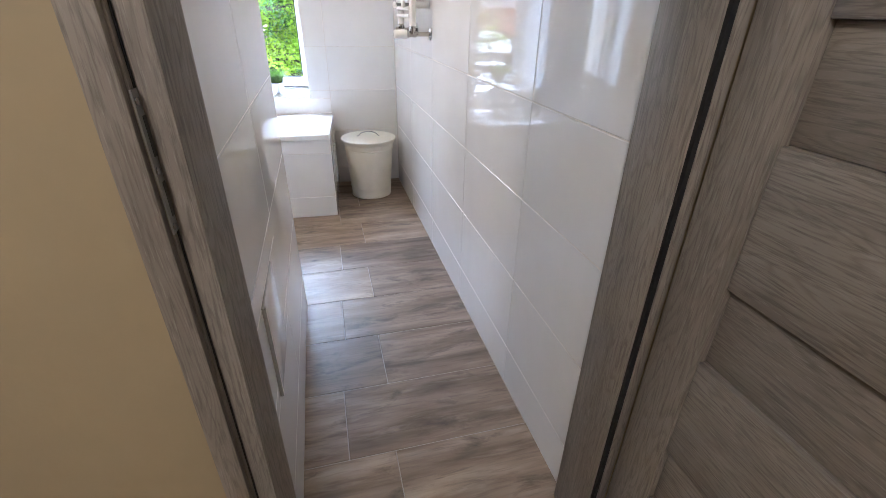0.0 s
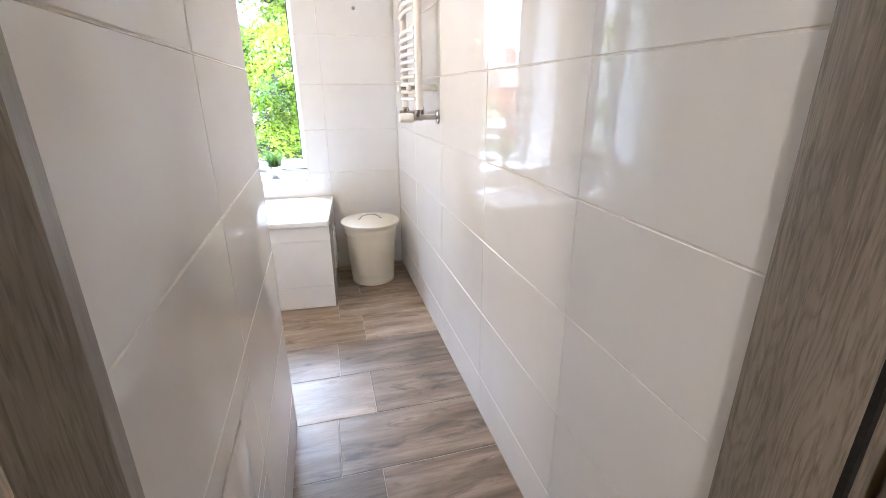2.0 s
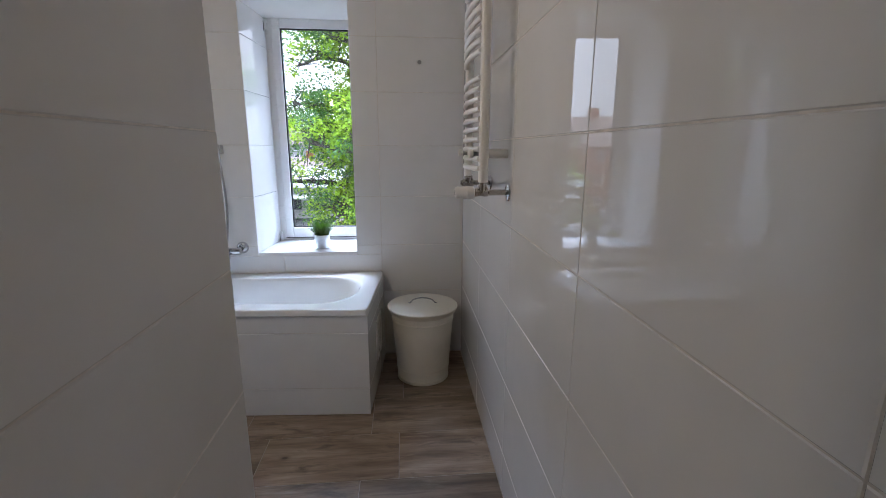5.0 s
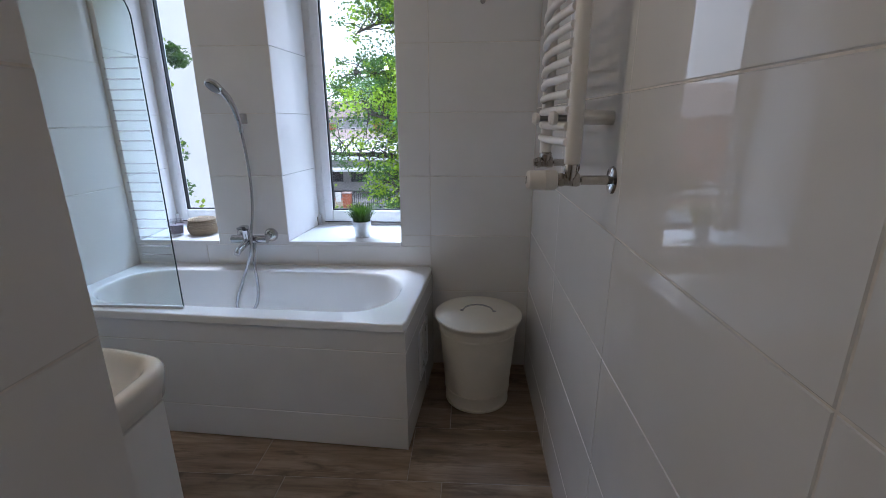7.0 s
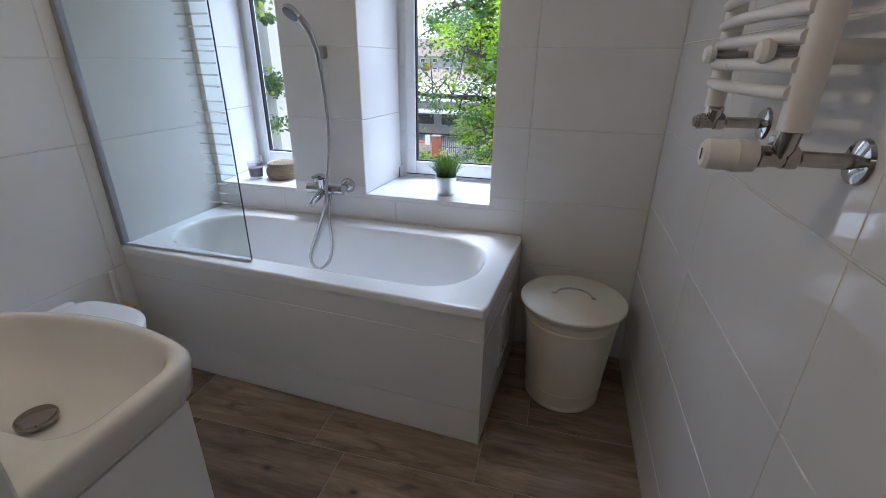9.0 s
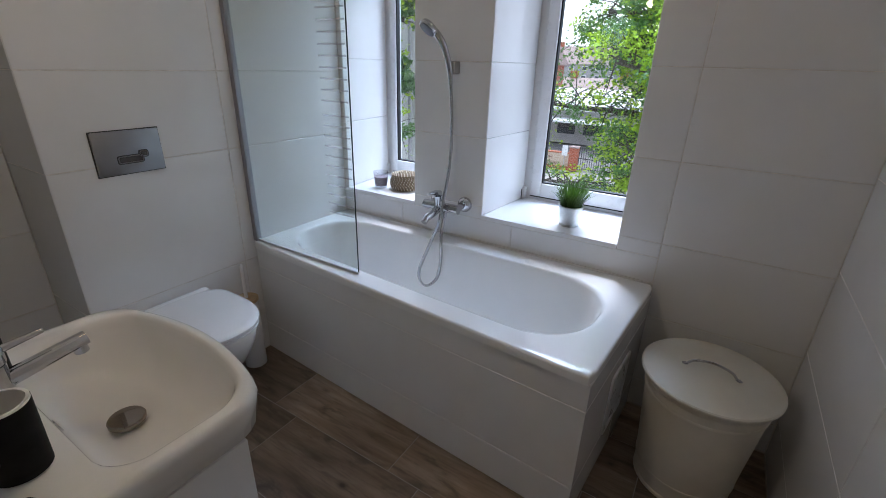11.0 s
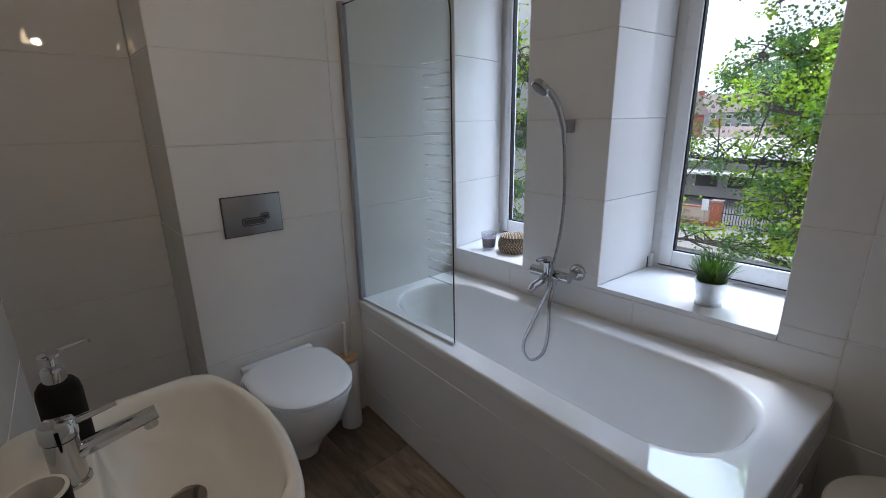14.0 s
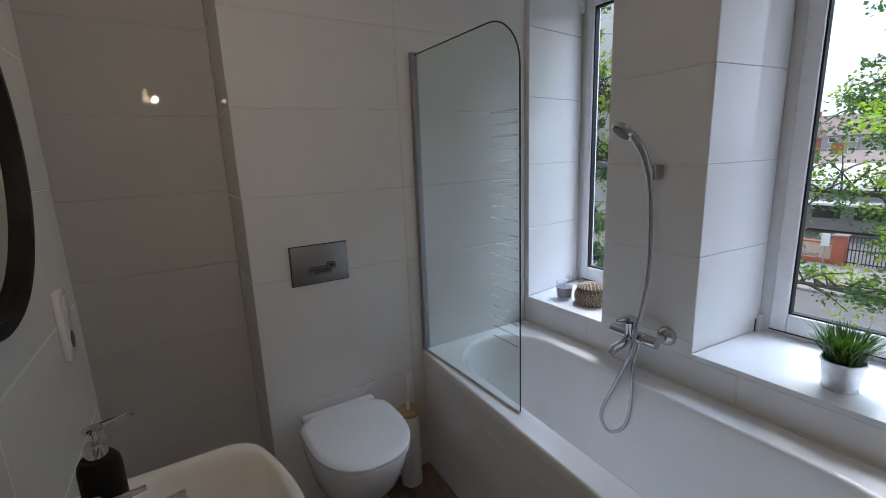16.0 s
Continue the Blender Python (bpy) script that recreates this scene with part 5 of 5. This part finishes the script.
def brick_post(x):
    y = 33.0
    p = thing("gate_post", (x, y, ZG), "square red brick gate post with a cap", "gate post")
    part("shaft", box_bm(x - 0.28, x + 0.28, y - 0.05, y + 0.5, ZG - 0.1, ZG + 1.58, 0.02), BRICK_RED, p)
    part("cap", box_bm(x - 0.34, x + 0.34, y - 0.11, y + 0.56, ZG + 1.58, ZG + 1.68, 0.03), ROOF_TILE, p)


street_wall(-20.0, -8.96, [("OM", 0.36, 1.75), ("OOLIGANS", 0.30, 2.05)])
brick_post(-8.66)
gate = thing("iron_gate", (-6.4, 33.3, ZG), "dark iron bar gate between brick posts", "gate")
for k in range(24):
    x = -8.3 + k * 0.155
    part("bar", box_bm(x - 0.018, x + 0.018, 33.25, 33.29, ZG + 0.05, ZG + 1.66), IRON, gate)
for z in (0.15, 0.85, 1.6):
    part("rail", box_bm(-8.36, -4.7, 33.24, 33.30, ZG + z, ZG + z + 0.06), IRON, gate)
brick_post(-4.4)
street_wall(-4.1, 14.0, [])
sign = thing("street_sign", (-8.35, 30.0, ZG), "small pale sign on a thin steel post", "sign")
bm = bmesh.new()
tube(bm, [(-8.35, 30.0, ZG), (-8.35, 30.0, ZG + 2.2)], 0.03, 10)
part("pole", bm, SATIN_CHROME, sign)
part("plate", box_bm(-8.53, -8.17, 29.94, 29.97, ZG + 1.55, ZG + 2.2, 0.01), CANOPY_WHITE, sign)
for x in (-9.7, -9.2):
    b = thing("bollard", (x, 28.0, ZG), "yellow painted steel bollard at the kerb", "bollard")
    bm = bmesh.new()
    tube(bm, [(x, 28.0, ZG), (x, 28.0, ZG + 0.95), (x, 28.0, ZG + 0.98)], [0.05, 0.05, 0.02], 12)
    part("post", bm, YELLOW_PAINT, b)


def pavilion():
    p = thing("market_pavilion", (-11.5, 46, ZG), "low grey pavilion with a white arched canopy roof", "building")
    part("wall", box_bm(-17, -6, 45, 55, ZG, ZG + 3.1), PLASTER_GREY, p)
    n = 18
    rings = []
    for x in (-17.4, -5.5):
        rings.append([(x, 44 + 6 - 6 * math.cos(math.pi * k / n), ZG + 3.1 + 1.7 * math.sin(math.pi * k / n)) for k in range(n + 1)])
    part("canopy", loft(bmesh.new(), rings, False, False, False), CANOPY_WHITE, p, "white arched canopy sheet")
    part("awning", box_bm(-16, -8, 42.0, 45.0, ZG + 2.2, ZG + 2.35), CANOPY_WHITE, p)
    for k in range(4):
        x = -16.4 + k * 2.5
        wdw = part("window", box_bm(x, x + 1.7, 44.9, 45.1, ZG + 0.9, ZG + 2.1), FAR_GLASS, p)
    for k in range(6):
        x = -17.4 + k * 2.38
        bm = bmesh.new()
        tube(bm, [(x, 44 + 6 - 6.03 * math.cos(math.pi * j / n), ZG + 3.1 + 1.74 * math.sin(math.pi * j / n)) for j in range(n // 2 + 1)], 0.07, 6)
        part("rib", bm, IRON, p)


pavilion()


def house(name, x0, x1, y0, y1, top, mat, label, storeys, bays, roof_h=3.0):
    h = thing(name, ((x0 + x1) / 2, (y0 + y1) / 2, ZG), label, "building")
    part("wall", box_bm(x0, x1, y0, y1, ZG, top), mat, h)
    bm = bmesh.new()
    ov = 0.4
    ym = (y0 + y1) / 2
    tri = [(y0 - ov, top), (ym, top + roof_h), (y1 + ov, top)]
    loft(bm, [[(x0 - ov, y, z) for y, z in tri], [(x1 + ov, y, z) for y, z in tri]])
    roof = part("roof", bm, ROOF_TILE, h)
    for k in range(max(1, bays // 3)):
        x = x0 + (k + 0.6) * (x1 - x0) / max(1, bays // 3)
        part("chimney", box_bm(x - 0.5, x + 0.5, ym - 0.4, ym + 0.4, top + roof_h * 0.5, top + roof_h + 0.9), BRICK_RED, roof)
    sh, bw = (top - ZG) / storeys, (x1 - x0) / bays
    for s in range(storeys):
        for k in range(bays):
            x, z = x0 + (k + 0.3) * bw, ZG + s * sh + sh * 0.3
            wd = part("window", box_bm(x, x + bw * 0.4, y0 - 0.06, y0 + 0.1, z, z + sh * 0.5), PVC, h)
            part("pane", box_bm(x + 0.12, x + bw * 0.4 - 0.12, y0 - 0.09, y0 - 0.05, z + 0.12, z + sh * 0.5 - 0.12), FAR_GLASS, wd)


house("brick_house", -32, -4, 66, 76, -1.5, PLASTER_ORANGE, "orange rendered house with a tiled roof and rows of windows", 2, 12, 1.6)
house("grey_tenement", -62, -8, 110, 124, 2.2, PLASTER_GREY, "grey tenement with a faded red roof and chimneys", 4, 18, 4.0)
house("far_tenement", -6, 50, 105, 118, 3.5, PLASTER_ORANGE, "orange tenement with a faded red roof", 4, 18, 4.0)
house("red_house", -32, -18.2, 46, 58, 1.6, PLASTER_RED, "brick-red rendered house with a faded tiled roof", 3, 6, 3.4)


def parked_car(x, y):
    c = thing("car", (x, y, ZG), "small white car parked on the far side of the street", "car")
    rings = []
    for side, inset in ((-0.82, 0.06), (-0.78, 0.0), (0.78, 0.0), (0.82, 0.06)):
        line = [(-1.95, 0.35), (-2.0, 0.75), (-1.75, 0.95), (-0.95, 1.02), (-0.35, 1.45), (1.0, 1.47), (1.75, 1.0), (1.95, 0.8), (1.95, 0.35)]
        rings.append([(x + u * (1 - inset * 0.3), y + side, ZG + 0.0 + v - (inset if v > 0.5 else 0)) for u, v in line])
    part("body", loft(bmesh.new(), rings), CAR_WHITE, c)
    for u0, u1 in ((-0.55, 0.25), (0.32, 1.2)):
        pts = [(u0 + 0.12, 1.36), (u1 - 0.1, 1.36), (u1, 1.04), (u0 - 0.15, 1.04)]
        part("side_window", loft(bmesh.new(), [[(x + u, y + s, ZG + v) for u, v in pts] for s in (-0.835, -0.8)]), FAR_GLASS, c)
    for u in (-1.25, 1.2):
        for s in (-0.84, 0.64):
            bm = bmesh.new()
            tube(bm, [(x + u, y + s, ZG + 0.31), (x + u, y + s + 0.2, ZG + 0.31)], 0.31, 20)
            wheel = part("wheel", bm, DARK_RUBBER, c)
            bm = bmesh.new()
            tube(bm, [(x + u, y + s - 0.01, ZG + 0.31), (x + u, y + s + 0.02, ZG + 0.31)], 0.19, 16)
            part("rim", bm, PLASTER_GREY, wheel)


parked_car(-20.0, 41.5)
white = thing("white_house", (-13, 17, ZG), "white rendered neighbouring house wall", "building")
part("wall", box_bm(-24, -8.3, 14.0, 17.2, ZG, 7.5), PLASTER_WHITE, white)
for x in (-8.7, -9.8):
    bm = bmesh.new()
    tube(bm, [(x, 13.92, ZG), (x, 13.92, 7.5)], 0.06, 8)
    part("drainpipe", bm, PLASTER_GREY, white, "thin grey drainpipe")
bm = bmesh.new()
lampost = thing("street_lamp", (-8.2, 11.0, ZG), "dark curved street lamp post", "street lamp")
tube(bm, smooth_line([(-8.2, 11.0, ZG), (-8.2, 11.0, -0.6), (-8.1, 11.0, 0.5), (-7.7, 11.0, 1.0), (-7.3, 11.0, 1.05)], 8), 0.07, 10)
part("pole", bm, IRON, lampost)
part("lamp_head", box_bm(-7.35, -6.9, 10.88, 11.12, 0.98, 1.1, 0.03), IRON, lampost)


def leaf_cloud(name, clumps, size, count, mat, parent, seed, label):
    """Many small folded five-point leaves round the clump centres, as one mesh."""
    rng = np.random.default_rng(seed)
    c = np.array([q[:3] for q in clumps], float)
    r = np.array([q[3] for q in clumps], float)
    pick = rng.integers(0, len(c), count)
    d = rng.normal(size=(count, 3))
    d /= np.linalg.norm(d, axis=1, keepdims=True)
    pos = c[pick] + d * (r[pick] * rng.random(count) ** 0.45)[:, None] * np.array([1.0, 1.0, 0.62])
    a = rng.normal(size=(count, 3)) * np.array([1, 1, 0.45])
    a /= np.linalg.norm(a, axis=1, keepdims=True)
    b = np.cross(a, rng.normal(size=(count, 3)) * np.array([0.6, 0.6, 1.0]))
    b /= np.linalg.norm(b, axis=1, keepdims=True)
    nrm = np.cross(a, b)
    s = size * rng.uniform(0.6, 1.25, count)
    shape = [(0, -0.55, 0), (0.30, -0.25, 0.06), (0.55, 0.10, 0.10), (0.25, 0.22, 0.05), (0.0, 0.62, 0.0), (-0.25, 0.22, 0.05), (-0.55, 0.10, 0.10), (-0.30, -0.25, 0.06)]
    verts = np.stack([pos + s[:, None] * (u * a + v * b + w * nrm) for u, v, w in shape], 1).reshape(-1, 3)
    base = np.arange(count) * 8
    faces = np.concatenate([np.stack([base + i for i in (0, 1, 2, 3, 4)], 1), np.stack([base + i for i in (4, 5, 6, 7, 0)], 1)]).tolist()
    me = bpy.data.meshes.new(name)
    me.from_pydata(verts.tolist(), [], faces)
    me.materials.append(mat)
    ob = new(name, me)
    ob.parent = parent
    ob.matrix_parent_inverse = parent.matrix_world.inverted()
    return tagged(ob, label)


def broad_tree(at, top, limbs, spread, seed, bright, deep, label, leaf=0.12, width=3.3):
    """A tapered trunk with limbs and twigs; the leaves sit in clumps along the twigs."""
    rng = random.Random(seed)
    x, y = at
    t = thing("tree", (x, y, ZG), label, "tree")
    trunk_pts = smooth_line([(x, y, ZG - 0.2), (x + 0.05, y, ZG + 2), (x - 0.08, y + 0.1, ZG + 4), (x + 0.1, y, ZG + 6.5), (x, y + 0.1, top)], 6)
    bm = bmesh.new()
    tube(bm, trunk_pts, [0.26 - 0.22 * k / (len(trunk_pts) - 1) for k in range(len(trunk_pts))], 12)
    clumps, dark = [], []
    for z0, dx, dy, dz, start in limbs:
        p0 = Vector((x, y, z0))
        p3 = p0 + Vector((dx, dy, dz))
        mid = p0.lerp(p3, 0.5) + Vector((0, 0, 0.25 + rng.uniform(-0.15, 0.2)))
        pts = smooth_line([p0, p0.lerp(mid, 0.5) + Vector((0, 0, 0.05)), mid, mid.lerp(p3, 0.5) + Vector((rng.uniform(-0.15, 0.15), rng.uniform(-0.15, 0.15), rng.uniform(-0.1, 0.2))), p3], 5)
        n = len(pts)
        tube(bm, pts, [0.075 * (1 - 0.85 * k / n) + 0.006 for k in range(n)], 8)
        for k in range(n):
            f = k / (n - 1)
            if f < start:
                continue
            for _ in range(2 if f < 0.6 else 3):
                v = Vector((rng.gauss(0, 1), rng.gauss(0, 1), rng.gauss(0.1, 0.6)))
                v.normalize()
                q = pts[k] + v * rng.uniform(0.3, spread)
                if abs(q.x - x) > width - 0.38 * max(0.0, q.z - 1.5):
                    continue  # the crown narrows towards its top
                tube(bm, [pts[k], pts[k].lerp(q, 0.5) + Vector((0, 0, 0.05)), q], [0.016, 0.010, 0.004], 5)
                # leaf tone is drawn at random, darker more often far left of the trunk
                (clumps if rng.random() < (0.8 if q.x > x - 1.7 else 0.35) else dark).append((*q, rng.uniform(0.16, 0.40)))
    part("trunk", bm, BARK, t, "dark trunk with spreading limbs")
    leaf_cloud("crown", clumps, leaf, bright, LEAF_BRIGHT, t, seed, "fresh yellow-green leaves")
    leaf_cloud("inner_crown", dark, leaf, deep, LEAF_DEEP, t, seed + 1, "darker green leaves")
    return t


BOUGHS = []
lr = random.Random(11)
for k in range(50):
    a = lr.uniform(0, 2 * math.pi)
    L = lr.uniform(1.2, 2.6)
    z = lr.uniform(-2.4, 4.4)
    if z < -1.2 and math.cos(a) < -0.35:
        continue
    BOUGHS.append((z, L * math.cos(a), 0.75 * L * math.sin(a), lr.uniform(-0.3, 1.2), 0.15))
for k in range(34):
    z = -2.4 + 0.205 * k
    BOUGHS.append((z, lr.uniform(-2.1, -0.3) if z > -0.6 else lr.uniform(-1.3, -0.2), lr.uniform(-1.3, 0.9), lr.uniform(-0.3, 0.9), 0.1))
BOUGHS += [(-1.6, -3.2, -0.4, 1.0, 0.7), (1.2, -2.6, 0.6, 0.6, 0.55), (0.2, -3.7, -0.3, 0.6, 0.45), (0.5, -3.0, 0.2, 1.5, 0.6),
           (2.3, -2.4, 0.2, 0.6, 0.3), (3.0, -2.1, -0.2, 0.7, 0.3), (1.5, -2.5, 0.1, 0.7, 0.3)]
broad_tree((0.5, 10.2), 5.6, BOUGHS, 0.7, 5, 165000, 62000, "tall maple tree with fresh green leaves outside the window", 0.05)
side = []
for k in range(30):
    a = lr.uniform(0, 2 * math.pi)
    L = lr.uniform(1.0, 2.4)
    side.append((lr.uniform(-2.5, 4.0), L * math.cos(a), L * math.sin(a), lr.uniform(-0.2, 1.0), 0.2))
broad_tree((-8.9, 11.8), 5.5, side, 0.9, 9, 3000, 26000, "green street tree beside a white house", 0.12)

# ---- tiles of walls and floor ----
for job in TILE_JOBS:
    lay_tiles(*job)
FLOOR_MESHES = {}


def floor_tile(x0, x1, y0, y1):
    w, h = round(x1 - x0 - 0.003, 4), round(y1 - y0 - 0.003, 4)
    if w < 0.01 or h < 0.01:
        return
    if (w, h) not in FLOOR_MESHES:
        c = 0.0012
        bm = loft(bmesh.new(), [[(0, 0, -0.006), (w, 0, -0.006), (w, h, -0.006), (0, h, -0.006)], [(0, 0, -c), (w, 0, -c), (w, h, -c), (0, h, -c)], [(c, c, 0), (w - c, c, 0), (w - c, h - c, 0), (c, h - c, 0)]])
        me = bpy.data.meshes.new("floor_tile")
        bmesh.ops.recalc_face_normals(bm, faces=bm.faces)
        bm.to_mesh(me)
        bm.free()
        me.materials.append(FLOOR_TILE)
        FLOOR_MESHES[(w, h)] = me
    ob = new("floor_tile", FLOOR_MESHES[(w, h)])
    ob.parent = floor
    ob.matrix_basis = Matrix.Translation((x0 + 0.0015, y0 + 0.0015, random.uniform(-0.0003, 0.0003)))


for k in range(-8, 10):
    y0 = 1.002 + 0.3035 * k
    y1 = min(y0 + 0.3035, YW)
    joint = (-0.125 + 0.0125 * k) if k % 2 == 0 else (0.035 + 0.0095 * k)
    left, right = (-1.93, XR) if y0 > 0.7 else (-1.99, 1.99)
    cuts = sorted(c for c in (joint + 0.602 * j for j in range(-4, 5)) if left + 0.02 < c < right - 0.02)
    for a, b in zip([left, *cuts], [*cuts, right]):
        if y0 < y1:
            floor_tile(a, b, y0, y1)
